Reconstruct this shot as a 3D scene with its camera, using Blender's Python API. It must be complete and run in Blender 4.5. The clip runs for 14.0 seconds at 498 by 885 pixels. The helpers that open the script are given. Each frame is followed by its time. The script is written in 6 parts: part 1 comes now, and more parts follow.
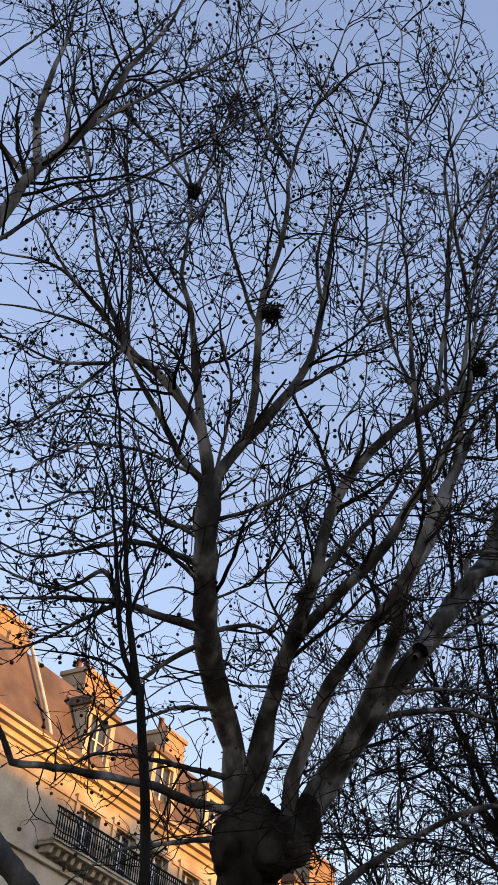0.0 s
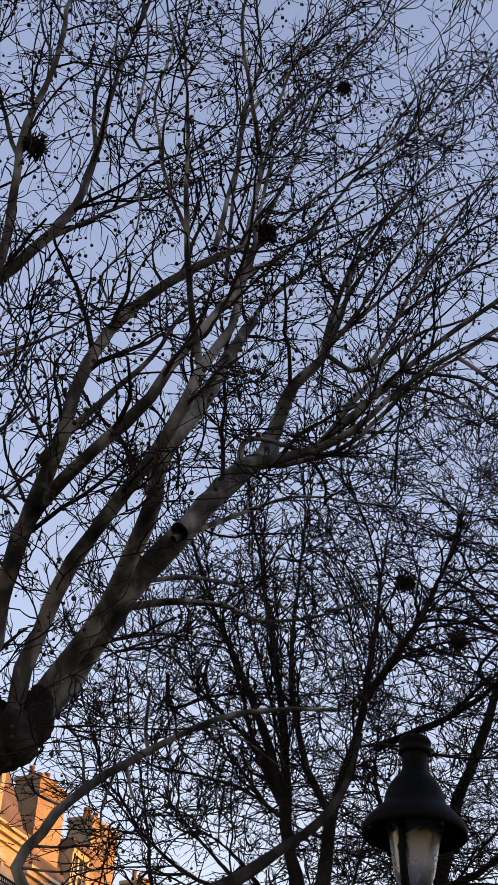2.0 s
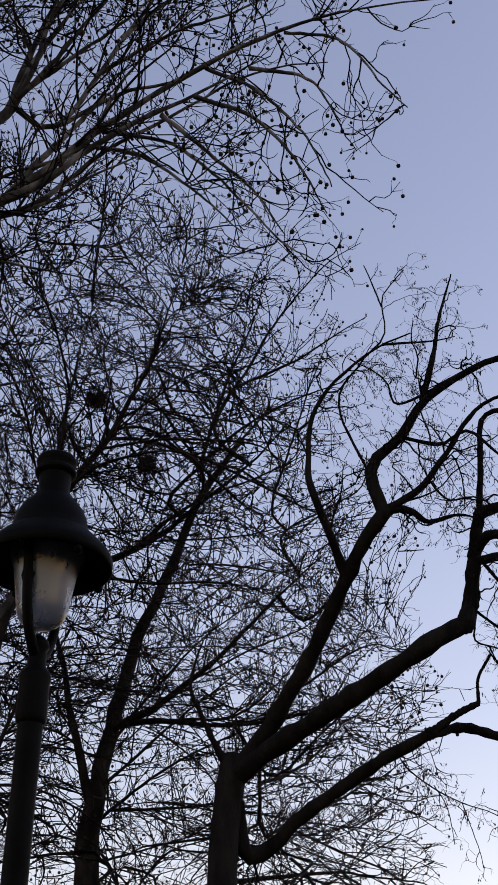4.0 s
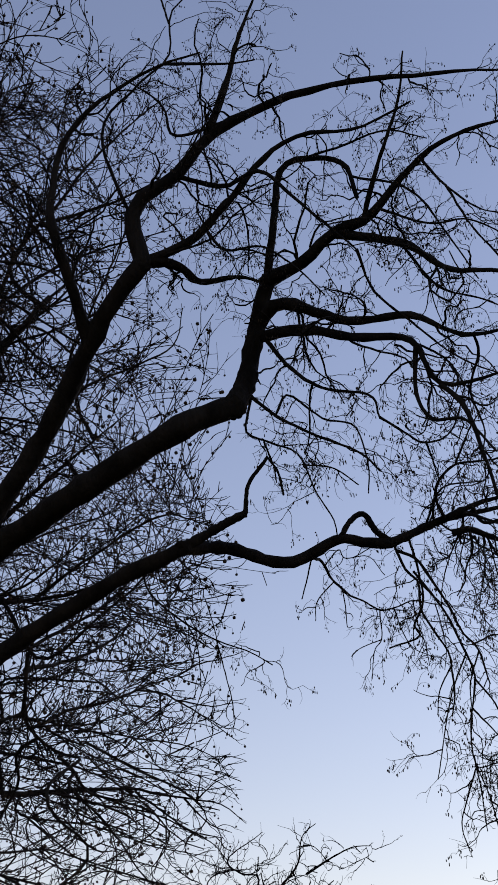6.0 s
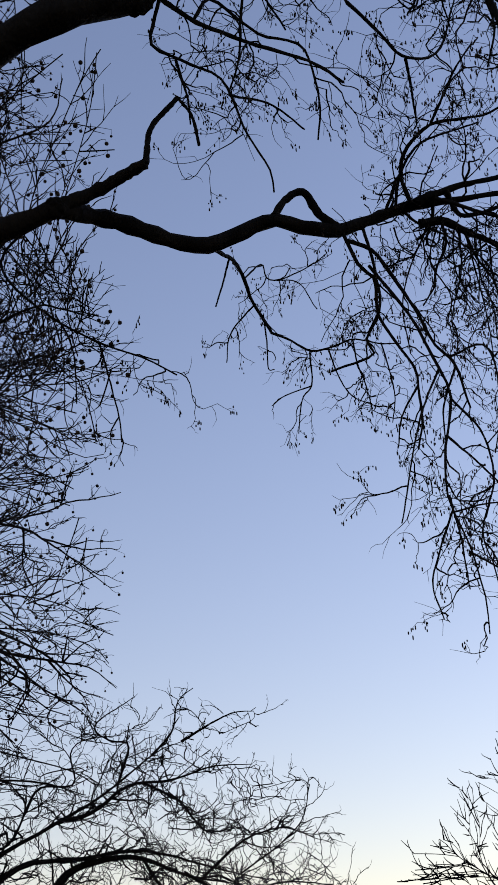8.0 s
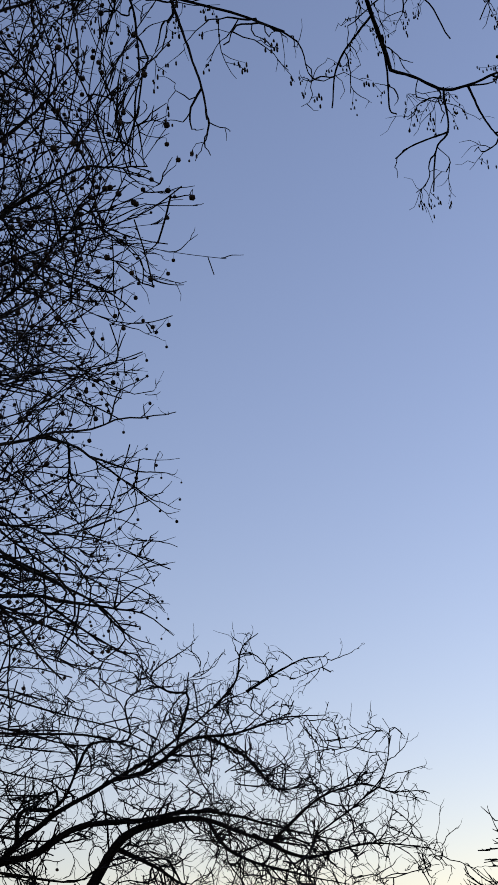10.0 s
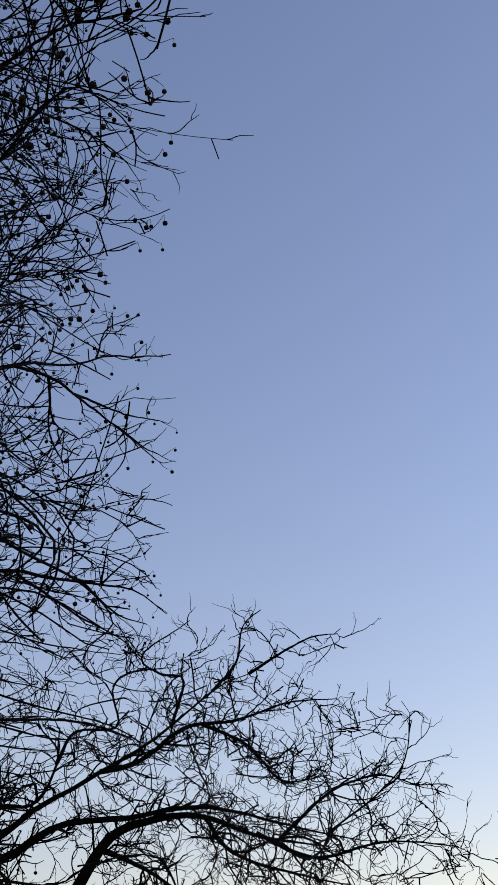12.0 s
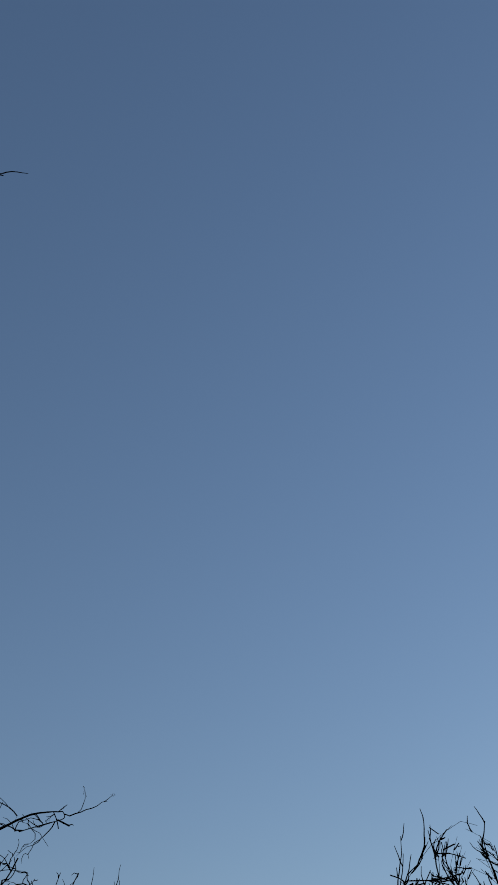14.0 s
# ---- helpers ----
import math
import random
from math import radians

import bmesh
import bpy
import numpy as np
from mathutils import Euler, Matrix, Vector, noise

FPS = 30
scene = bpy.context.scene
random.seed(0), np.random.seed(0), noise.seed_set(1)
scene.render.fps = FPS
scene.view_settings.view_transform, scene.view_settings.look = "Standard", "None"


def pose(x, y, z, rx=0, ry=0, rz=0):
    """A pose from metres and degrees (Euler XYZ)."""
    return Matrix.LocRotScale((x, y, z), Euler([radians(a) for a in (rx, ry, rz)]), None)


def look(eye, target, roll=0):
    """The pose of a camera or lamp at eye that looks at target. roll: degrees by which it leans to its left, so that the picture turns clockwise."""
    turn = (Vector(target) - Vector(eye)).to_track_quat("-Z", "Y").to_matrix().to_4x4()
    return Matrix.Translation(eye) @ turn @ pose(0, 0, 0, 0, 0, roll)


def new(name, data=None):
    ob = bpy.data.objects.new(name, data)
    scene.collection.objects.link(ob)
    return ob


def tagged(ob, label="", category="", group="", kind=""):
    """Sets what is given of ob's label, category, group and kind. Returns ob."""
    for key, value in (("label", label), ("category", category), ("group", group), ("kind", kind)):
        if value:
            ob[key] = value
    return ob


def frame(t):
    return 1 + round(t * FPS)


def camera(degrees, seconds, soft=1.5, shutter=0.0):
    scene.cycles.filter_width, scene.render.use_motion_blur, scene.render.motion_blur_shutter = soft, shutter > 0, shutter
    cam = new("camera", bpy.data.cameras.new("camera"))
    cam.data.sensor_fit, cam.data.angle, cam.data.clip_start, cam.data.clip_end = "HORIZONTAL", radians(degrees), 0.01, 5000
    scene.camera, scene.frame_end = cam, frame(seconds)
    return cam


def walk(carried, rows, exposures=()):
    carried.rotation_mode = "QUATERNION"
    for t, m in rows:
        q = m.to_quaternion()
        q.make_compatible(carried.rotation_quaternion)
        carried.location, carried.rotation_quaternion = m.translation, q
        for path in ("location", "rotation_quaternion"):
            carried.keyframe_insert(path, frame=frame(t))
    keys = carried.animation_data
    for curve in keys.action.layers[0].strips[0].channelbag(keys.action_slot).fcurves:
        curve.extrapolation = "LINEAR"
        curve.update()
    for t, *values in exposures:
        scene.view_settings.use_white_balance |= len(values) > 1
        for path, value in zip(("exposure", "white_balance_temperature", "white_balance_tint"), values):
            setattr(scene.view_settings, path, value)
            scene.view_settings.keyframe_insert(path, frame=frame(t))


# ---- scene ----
import collections

FOV = 22.14
cam = camera(FOV, 14.0, soft=0.8)
# seconds, x, y, heading to the right, tilt up, lean
PATH = [
    (0, 0.001, -0.000, 0.025, 37.854, 5.644),
    (0.5, 0.226, 0.449, 1.403, 38.278, 5.281),
    (1, 0.423, 0.961, 3.623, 38.521, 4.456),
    (1.5, 0.645, 1.487, 6.772, 38.679, 3.374),
    (2, 0.910, 2.013, 10.183, 37.859, 2.695),
    (2.2, 1.017, 2.209, 11.680, 37.216, 2.171),
    (2.4, 1.125, 2.404, 13.212, 36.597, 1.795),
    (2.5, 1.178, 2.500, 14.033, 36.241, 1.601),
    (3, 1.426, 2.965, 17.947, 34.801, 0.127),
    (3.5, 1.651, 3.423, 21.826, 33.562, -1.197),
    (3.6, 1.697, 3.515, 22.572, 33.264, -1.598),
    (4, 1.887, 3.873, 25.736, 32.912, -2.723),
    (4.2, 1.977, 4.037, 27.147, 32.658, -3.220),
    (6.3, 4.151, 6.318, 34.024, 30.080, -2.476),
    (6.5, 4.273, 6.562, 34.984, 29.466, -2.724),
    (7, 4.618, 7.126, 37.286, 28.218, -3.407),
    (7.5, 4.891, 7.625, 38.588, 27.345, -3.533),
    (8, 5.178, 8.201, 39.122, 26.593, -3.386),
    (8.5, 5.404, 8.694, 38.752, 26.201, -3.221),
    (9, 5.705, 9.210, 38.012, 25.785, -2.997),
    (9.2, 5.822, 9.391, 37.774, 25.828, -2.987),
    (11.3, 6.743, 11.126, 35.945, 26.698, -3.854),
    (11.5, 6.857, 11.310, 36.001, 26.786, -3.743),
    (12, 7.180, 11.771, 37.610, 27.241, -3.678),
    (12.5, 7.488, 12.134, 40.485, 28.015, -3.948),
    (13, 7.799, 12.515, 44.814, 29.880, -4.716),
    (13.5, 8.070, 12.880, 48.660, 32.616, -5.287),
    (14, 8.332, 13.254, 52.018, 36.438, -6.172),
]


def eye_pose(x, y, heading, tilt, lean):
    return pose(x, y, 1.6, 90 + tilt, 0, -heading) @ pose(0, 0, 0, 0, 0, lean)


EXPOSURES = [(0.0, 2.27, 6130, 36), (2.0, 2.24, 6600, 41), (4.2, 1.87, 6600, 45), (6.3, 1.54, 6060, 42), (9.2, 1.33, 5800, 41), (11.3, 1.25, 5680, 41), (12.5, 1.1, 5620, 39), (13.2, 0.76, 5400, 33), (14.0, 0.35, 5120, 22)]
walk(cam, [(row[0], eye_pose(*row[1:])) for row in PATH], EXPOSURES)

# ---- sky and sun ----
SUN_AZIMUTH, SUN_HEIGHT = 106.0, 4.0
world = bpy.data.worlds.new("world")
scene.world = world
world.use_nodes = True
wn = world.node_tree
wn.nodes.clear()
sky = wn.nodes.new("ShaderNodeTexSky")
sky.sky_type = "NISHITA"
sky.sun_disc = False
sky.sun_elevation = radians(SUN_HEIGHT)
sky.sun_rotation = radians(SUN_AZIMUTH)
sky.air_density, sky.dust_density, sky.ozone_density = 1.15, 0.2, 1.2
back = wn.nodes.new("ShaderNodeBackground")
back.inputs["Strength"].default_value = 0.15
out = wn.nodes.new("ShaderNodeOutputWorld")
wn.links.new(sky.outputs[0], back.inputs["Color"])
wn.links.new(back.outputs[0], out.inputs["Surface"])

sun_data = bpy.data.lights.new("sun", "SUN")
sun_data.energy, sun_data.angle, sun_data.color = 2.0, radians(0.5), (1.0, 0.43, 0.045)
sun = new("sun", sun_data)
az, el = radians(SUN_AZIMUTH), radians(SUN_HEIGHT)
toward_sun = Vector((math.sin(az) * math.cos(el), math.cos(az) * math.cos(el), math.sin(el)))
sun.matrix_world = look(toward_sun * 60, (0, 0, 0))


# ---- materials ----
def surface(name, colours, scale=3.0, detail=6.0, roughness=0.8, bump=0.3, grain=40.0, metallic=0.0, spread=(0.35, 0.65), stretch=(1, 1, 1), vary=0.0, gloss=0.15):
    """A procedural surface: two or three colours mixed by broad noise, darkened and roughened by fine grain."""
    m = bpy.data.materials.new(name)
    m.use_nodes = True
    nt = m.node_tree
    bsdf = nt.nodes["Principled BSDF"]
    bsdf.inputs["Roughness"].default_value = roughness
    bsdf.inputs["Metallic"].default_value = metallic
    bsdf.inputs["Specular IOR Level"].default_value = gloss
    co = nt.nodes.new("ShaderNodeTexCoord")
    mp = nt.nodes.new("ShaderNodeMapping")
    mp.inputs["Scale"].default_value = stretch
    nt.links.new(co.outputs["Object"], mp.inputs["Vector"])
    broad = nt.nodes.new("ShaderNodeTexNoise")
    broad.inputs["Scale"].default_value, broad.inputs["Detail"].default_value = scale, detail
    nt.links.new(mp.outputs[0], broad.inputs["Vector"])
    ramp = nt.nodes.new("ShaderNodeValToRGB")
    els = ramp.color_ramp.elements
    els[0].position, els[1].position = spread
    els[0].color, els[1].color = (*colours[0], 1), (*colours[-1], 1)
    if len(colours) == 3:
        e = els.new(sum(spread) / 2)
        e.color = (*colours[1], 1)
    nt.links.new(broad.outputs["Fac"], ramp.inputs["Fac"])
    fine = nt.nodes.new("ShaderNodeTexNoise")
    fine.inputs["Scale"].default_value, fine.inputs["Detail"].default_value = grain, 4.0
    nt.links.new(mp.outputs[0], fine.inputs["Vector"])
    mix = nt.nodes.new("ShaderNodeMix")
    mix.data_type, mix.blend_type = "RGBA", "MULTIPLY"
    mix.inputs["Factor"].default_value = 0.45
    nt.links.new(ramp.outputs["Color"], mix.inputs["A"])
    nt.links.new(fine.outputs["Fac"], mix.inputs["B"])
    colour = mix.outputs["Result"]
    if vary:
        info = nt.nodes.new("ShaderNodeObjectInfo")
        hsv = nt.nodes.new("ShaderNodeHueSaturation")
        rng = nt.nodes.new("ShaderNodeMapRange")
        rng.inputs["To Min"].default_value, rng.inputs["To Max"].default_value = 1 - vary, 1 + vary
        nt.links.new(info.outputs["Random"], rng.inputs["Value"])
        nt.links.new(rng.outputs["Result"], hsv.inputs["Value"])
        nt.links.new(colour, hsv.inputs["Color"])
        colour = hsv.outputs["Color"]
    nt.links.new(colour, bsdf.inputs["Base Color"])
    bp = nt.nodes.new("ShaderNodeBump")
    bp.inputs["Strength"].default_value, bp.inputs["Distance"].default_value = bump, 0.02
    nt.links.new(fine.outputs["Fac"], bp.inputs["Height"])
    nt.links.new(bp.outputs["Normal"], bsdf.inputs["Normal"])
    return m


PLANE_BARK = surface("plane_bark", ((0.023, 0.0227, 0.0222), (0.066, 0.0658, 0.0645), (0.25, 0.25, 0.244)), 3.5, 8, 0.85, 0.5, 60, stretch=(1, 1, 0.5), gloss=0.08)
# the plane bark pattern again, in darker and less varied colours
DIM_BARK = surface("darker_plane_bark", ((0.01, 0.009, 0.008), (0.02, 0.018, 0.016), (0.042, 0.0385, 0.034)), 3.5, 8, 0.9, 0.5, 60, stretch=(1, 1, 0.5), gloss=0.05)
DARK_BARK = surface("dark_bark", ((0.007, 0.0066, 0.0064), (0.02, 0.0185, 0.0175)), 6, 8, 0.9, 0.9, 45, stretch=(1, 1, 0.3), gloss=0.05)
TWIG_BARK = surface("twig_bark", ((0.010, 0.0085, 0.008), (0.028, 0.023, 0.02)), 2.0, 4, 0.85, 0.2, 60, gloss=0.05)
SEED = surface("seed_ball", ((0.02, 0.015, 0.012), (0.06, 0.043, 0.03)), 9, 4, 0.95, 0.6, 200)
POD = surface("seed_pod", ((0.015, 0.011, 0.008), (0.045, 0.032, 0.02)), 9, 4, 0.9, 0.4, 120)
NEST = surface("nest_sticks", ((0.012, 0.0095, 0.008), (0.04, 0.032, 0.026)), 14, 5, 0.95, 0.5, 90)
IRON = surface("painted_iron", ((0.0015, 0.0016, 0.0018), (0.004, 0.0045, 0.0045)), 5, 6, 0.55, 0.15, 120, gloss=0.04)
STONE = surface("limestone", ((0.36, 0.315, 0.24), (0.48, 0.425, 0.335), (0.57, 0.515, 0.42)), 0.8, 8, 0.85, 0.3, 18, vary=0.05)
SLATE = surface("zinc_roof", ((0.09, 0.07, 0.06), (0.17, 0.135, 0.115)), 0.9, 6, 0.6, 0.2, 25, vary=0.06)
RENDERED = surface("old_render", ((0.26, 0.2, 0.14), (0.42, 0.34, 0.25)), 0.7, 8, 0.9, 0.3, 14, vary=0.05)
POTCLAY = surface("chimney_clay", ((0.15, 0.075, 0.05), (0.28, 0.14, 0.09)), 5, 5, 0.85, 0.3, 50, vary=0.15)
PAINT = surface("white_window_paint", ((0.6, 0.58, 0.53), (0.78, 0.76, 0.7)), 4, 5, 0.5, 0.1, 60)
GRAVEL = surface("park_ground", ((0.035, 0.03, 0.022), (0.06, 0.052, 0.04), (0.09, 0.08, 0.06)), 0.35, 8, 0.95, 0.5, 30)


def plain_glass(name, tint, rough, transmission):
    m = bpy.data.materials.new(name)
    m.use_nodes = True
    b = m.node_tree.nodes["Principled BSDF"]
    b.inputs["Base Color"].default_value = (*tint, 1)
    b.inputs["Roughness"].default_value = rough
    b.inputs["Transmission Weight"].default_value = transmission
    nz = m.node_tree.nodes.new("ShaderNodeTexNoise")
    nz.inputs["Scale"].default_value = 6
    mr = m.node_tree.nodes.new("ShaderNodeMapRange")
    mr.inputs["To Min"].default_value, mr.inputs["To Max"].default_value = max(rough - 0.04, 0), rough + 0.12
    m.node_tree.links.new(nz.outputs["Fac"], mr.inputs["Value"])
    m.node_tree.links.new(mr.outputs["Result"], b.inputs["Roughness"])
    return m


PANE = plain_glass("window_glass", (0.03, 0.035, 0.04), 0.06, 0.0)
FROSTED = plain_glass("frosted_glass", (0.42, 0.46, 0.54), 0.25, 0.88)


# ---- building blocks ----
def thing(name, at, label, category, group=""):
    ob = new(name)
    ob.location = at
    return tagged(ob, label, category, group)


def link_mesh(name, me, material, parent, label="", kind=""):
    ob = new(name, me)
    if not me.materials:
        me.materials.append(material)
    ob.parent = parent
    if parent is not None:
        ob.matrix_parent_inverse = Matrix.Translation(-parent.location)
    if label or kind:
        tagged(ob, label, kind=kind)
    return ob


def part(name, bm, material, parent, label=""):
    me = bpy.data.meshes.new(name)
    bm.to_mesh(me)
    bm.free()
    return link_mesh(name, me, material, parent, label)


def mesh_of(name, verts, faces, smooth=True):
    """A mesh from arrays: vertices (n, 3) and faces (m, corners)."""
    me = bpy.data.meshes.new(name)
    nf, k = faces.shape
    me.vertices.add(len(verts))
    me.vertices.foreach_set("co", np.ascontiguousarray(verts, dtype=np.float32).ravel())
    me.loops.add(nf * k)
    me.loops.foreach_set("vertex_index", np.ascontiguousarray(faces, dtype=np.int32).ravel())
    me.polygons.add(nf)
    me.polygons.foreach_set("loop_start", np.arange(0, nf * k, k, dtype=np.int32))
    me.polygons.foreach_set("use_smooth", np.full(nf, smooth))
    me.update(calc_edges=True)
    return me


def unit(v):
    return v / np.maximum(np.linalg.norm(v, axis=-1, keepdims=True), 1e-9)


def tubes(P, R, sides):
    """Tapered tubes round many lines at once: P (n, s, 3), R (n, s)."""
    n, s, _ = P.shape
    t = unit(P[:, -1] - P[:, 0])
    ref = np.where(np.abs(t[:, 2:3]) < 0.8, np.array([[0, 0, 1.0]]), np.array([[1.0, 0, 0]]))
    a = unit(np.cross(t, ref))
    b = np.cross(t, a)
    ang = np.arange(sides) * 2 * np.pi / sides
    ring = np.cos(ang)[None, :, None] * a[:, None] + np.sin(ang)[None, :, None] * b[:, None]
    V = P[:, :, None] + R[:, :, None, None] * ring[:, None]
    k = np.arange(sides)
    base = (np.arange(n) * s * sides)[:, None, None] + (np.arange(s - 1) * sides)[None, :, None]
    F = np.stack(np.broadcast_arrays(base + k, base + (k + 1) % sides, base + sides + (k + 1) % sides, base + sides + k), -1)
    return V.reshape(-1, 3), F.reshape(-1, 4)


def joined(name, pieces):
    V, F, off = [], [], 0
    for v, f in pieces:
        V.append(v)
        F.append(f + off)
        off += len(v)
    return mesh_of(name, np.concatenate(V), np.concatenate(F))


def smooth_line(points, steps):
    """A rounded line through the points, cut into equal steps."""
    p = np.array(points, float)
    q = np.vstack([2 * p[0] - p[1], p, 2 * p[-1] - p[-2]])
    fine = []
    for i in range(len(p) - 1):
        u = np.linspace(0, 1, 24, endpoint=False)[:, None]
        a, b, c, d = q[i:i + 4]
        fine.append(0.5 * (2 * b + (c - a) * u + (2 * a - 5 * b + 4 * c - d) * u ** 2 + (3 * b - a - 3 * c + d) * u ** 3))
    fine = np.vstack(fine + [p[-1:]])
    arc = np.r_[0, np.cumsum(np.linalg.norm(np.diff(fine, axis=0), axis=1))]
    at = np.linspace(0, arc[-1], steps)
    return np.stack([np.interp(at, arc, fine[:, k]) for k in range(3)], 1)


def limb_mesh(name, line, radii, sides, rng, knobs=0.06):
    """One thick branch with an uneven, slightly knobbly skin."""
    t = unit(np.gradient(line, axis=0))
    a = unit(np.cross(t[0], (0.31, 0.2, 0.93)))
    V = []
    for i in range(len(line)):
        a = unit(a - t[i] * (a @ t[i]))
        b = np.cross(t[i], a)
        ang = np.arange(sides) * 2 * np.pi / sides
        r = radii[i] * (1 + knobs * rng.standard_normal(sides)) * (1 + knobs * 0.8 * rng.standard_normal())
        V.append(line[i] + r[:, None] * (np.cos(ang)[:, None] * a + np.sin(ang)[:, None] * b))
    V.append(line[-1:] + t[-1] * radii[-1] * 0.5)
    V = np.vstack(V)
    k, n = np.arange(sides), len(line)
    F = [np.stack([i * sides + k, i * sides + (k + 1) % sides, (i + 1) * sides + (k + 1) % sides, (i + 1) * sides + k], 1) for i in range(n - 1)]
    tip = np.stack([(n - 1) * sides + k, (n - 1) * sides + (k + 1) % sides, np.full(sides, n * sides), np.full(sides, n * sides)], 1)
    me = bpy.data.meshes.new(name)
    me.from_pydata(V.tolist(), [], [f.tolist() for f in np.vstack(F)] + [f[:3].tolist() for f in tip])
    me.polygons.foreach_set("use_smooth", np.full(len(me.polygons), True))
    return me


def sprout(P, R, rng, spacing, start, lengths, angles, wiggle, lift, segs, ratio, rmin, rmax, shrink=0.45, cap=0.5, stout=9.0):
    """Side shoots along many lines at once. lift > 0 bends them up, < 0 lets them droop."""
    n, s, _ = P.shape
    span = np.linalg.norm(np.diff(P, axis=1), axis=2).sum(1)
    count = np.floor(span * (1 - start) / spacing + rng.random(n)).astype(int)
    i = np.repeat(np.arange(n), count)
    u = start + (1 - start) * rng.random(len(i))
    thickness = R[i, (u * (s - 1)).astype(int)]
    keep = (thickness < stout) | ((thickness < 2 * stout) & (rng.random(len(i)) < 0.25))
    i, u = i[keep], u[keep]
    m = len(i)
    seg = np.minimum((u * (s - 1)).astype(int), s - 2)
    f = u * (s - 1) - seg
    pos = P[i, seg] * (1 - f)[:, None] + P[i, seg + 1] * f[:, None]
    t = unit(P[i, seg + 1] - P[i, seg])
    rad = R[i, seg] * (1 - f) + R[i, seg + 1] * f
    v = rng.standard_normal((m, 3))
    v = unit(v - t * (v * t).sum(1, keepdims=True))
    ang = np.radians(rng.uniform(*angles, m))[:, None]
    d = t * np.cos(ang) + v * np.sin(ang)
    L = rng.uniform(*lengths, m) * (1 - shrink * u ** 1.5)
    L = np.minimum(L, cap * span[i])
    r0 = np.clip(rad * ratio, rmin, rmax)
    Q = np.zeros((m, segs + 1, 3))
    Q[:, 0] = pos
    for k in range(segs):
        d = d + wiggle * rng.standard_normal((m, 3))
        d[:, 2] += lift
        d = unit(d)
        Q[:, k + 1] = Q[:, k] + d * (L / segs)[:, None]
    return Q, r0[:, None] * np.linspace(1, 0.45, segs + 1)[None]


def ball_shape():
    bm = bmesh.new()
    bmesh.ops.create_icosphere(bm, subdivisions=1, radius=1)
    V = np.array([v.co[:] for v in bm.verts])
    F = np.array([[v.index for v in f.verts] for f in bm.faces])
    bm.free()
    return V, F


def pod_shape():
    """A short pointed pod of six vertices round a waist and two tips."""
    V = [(0, 0, 1.0), (0, 0, -1.0)] + [(math.cos(a), math.sin(a), z) for z in (0.5, -0.5) for a in (0.0, 2.1, 4.2)]
    F = [(0, 2 + i, 2 + (i + 1) % 3) for i in range(3)] + [(1, 5 + (i + 1) % 3, 5 + i) for i in range(3)]
    for i in range(3):
        j = (i + 1) % 3
        F += [(2 + i, 5 + i, 5 + j), (2 + i, 5 + j, 2 + j)]
    return np.array(V), np.array(F)


BV, BF = ball_shape()
PV, PF = pod_shape()


def scattered(name, at, size, shape_v, shape_f):
    """Many small copies of one shape in one mesh: at (n, 3), size (n, 3)."""
    n, k = len(at), len(shape_v)
    V = at[:, None] + shape_v[None] * size[:, None]
    F = shape_f[None] + (np.arange(n) * k)[:, None, None]
    return mesh_of(name, V.reshape(-1, 3), F.reshape(-1, shape_f.shape[1]))


# shoots per kind of tree: spacing, start, lengths, angles, wiggle, lift, segments, ratio, least and greatest radius
PLANE = dict(bark=PLANE_BARK, knobs=0.05, sway=0.008, shoots=(
    (0.30, 0.08, (0.8, 2.5), (28, 62), 0.20, 0.05, 8, 0.5, 0.0095, 0.026),
    (0.16, 0.10, (0.35, 1.1), (25, 58), 0.27, 0.04, 6, 0.6, 0.0065, 0.012),
    (0.16, 0.15, (0.10, 0.38), (30, 62), 0.34, 0.08, 3, 0.6, 0.0042, 0.0062)), fruit="ball", fruit_share=0.24)
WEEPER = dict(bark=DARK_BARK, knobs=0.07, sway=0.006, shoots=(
    (0.19, 0.10, (0.3, 1.1), (40, 85), 0.36, -0.05, 10, 0.5, 0.005, 0.011),
    (0.10, 0.12, (0.18, 0.5), (35, 80), 0.36, -0.07, 6, 0.6, 0.0028, 0.007),
    (0.10, 0.10, (0.07, 0.2), (35, 80), 0.3, -0.2, 3, 0.6, 0.0018, 0.003)), fruit="pod", fruit_share=0.6)
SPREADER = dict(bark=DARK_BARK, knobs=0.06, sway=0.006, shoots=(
    (0.22, 0.08, (0.4, 1.1), (25, 58), 0.34, 0.03, 8, 0.65, 0.0065, 0.014),
    (0.22, 0.12, (0.15, 0.55), (25, 58), 0.34, 0.02, 5, 0.65, 0.0045, 0.007)), fruit="pod", fruit_share=0.14)
UPRIGHT = dict(bark=DARK_BARK, knobs=0.05, sway=0.006, shoots=(
    (0.42, 0.15, (0.6, 1.5), (20, 42), 0.12, 0.14, 7, 0.65, 0.012, 0.026),
    (0.42, 0.15, (0.2, 0.7), (25, 48), 0.14, 0.16, 4, 0.7, 0.0095, 0.014)), fruit="", fruit_share=0)
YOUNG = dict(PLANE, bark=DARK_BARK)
# background planes: the shade on their stems is put into the darker bark colour
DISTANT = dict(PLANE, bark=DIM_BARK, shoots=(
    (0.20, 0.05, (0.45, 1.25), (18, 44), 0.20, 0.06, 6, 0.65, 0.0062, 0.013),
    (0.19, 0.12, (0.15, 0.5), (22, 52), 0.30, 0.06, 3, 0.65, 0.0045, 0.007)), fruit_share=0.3)


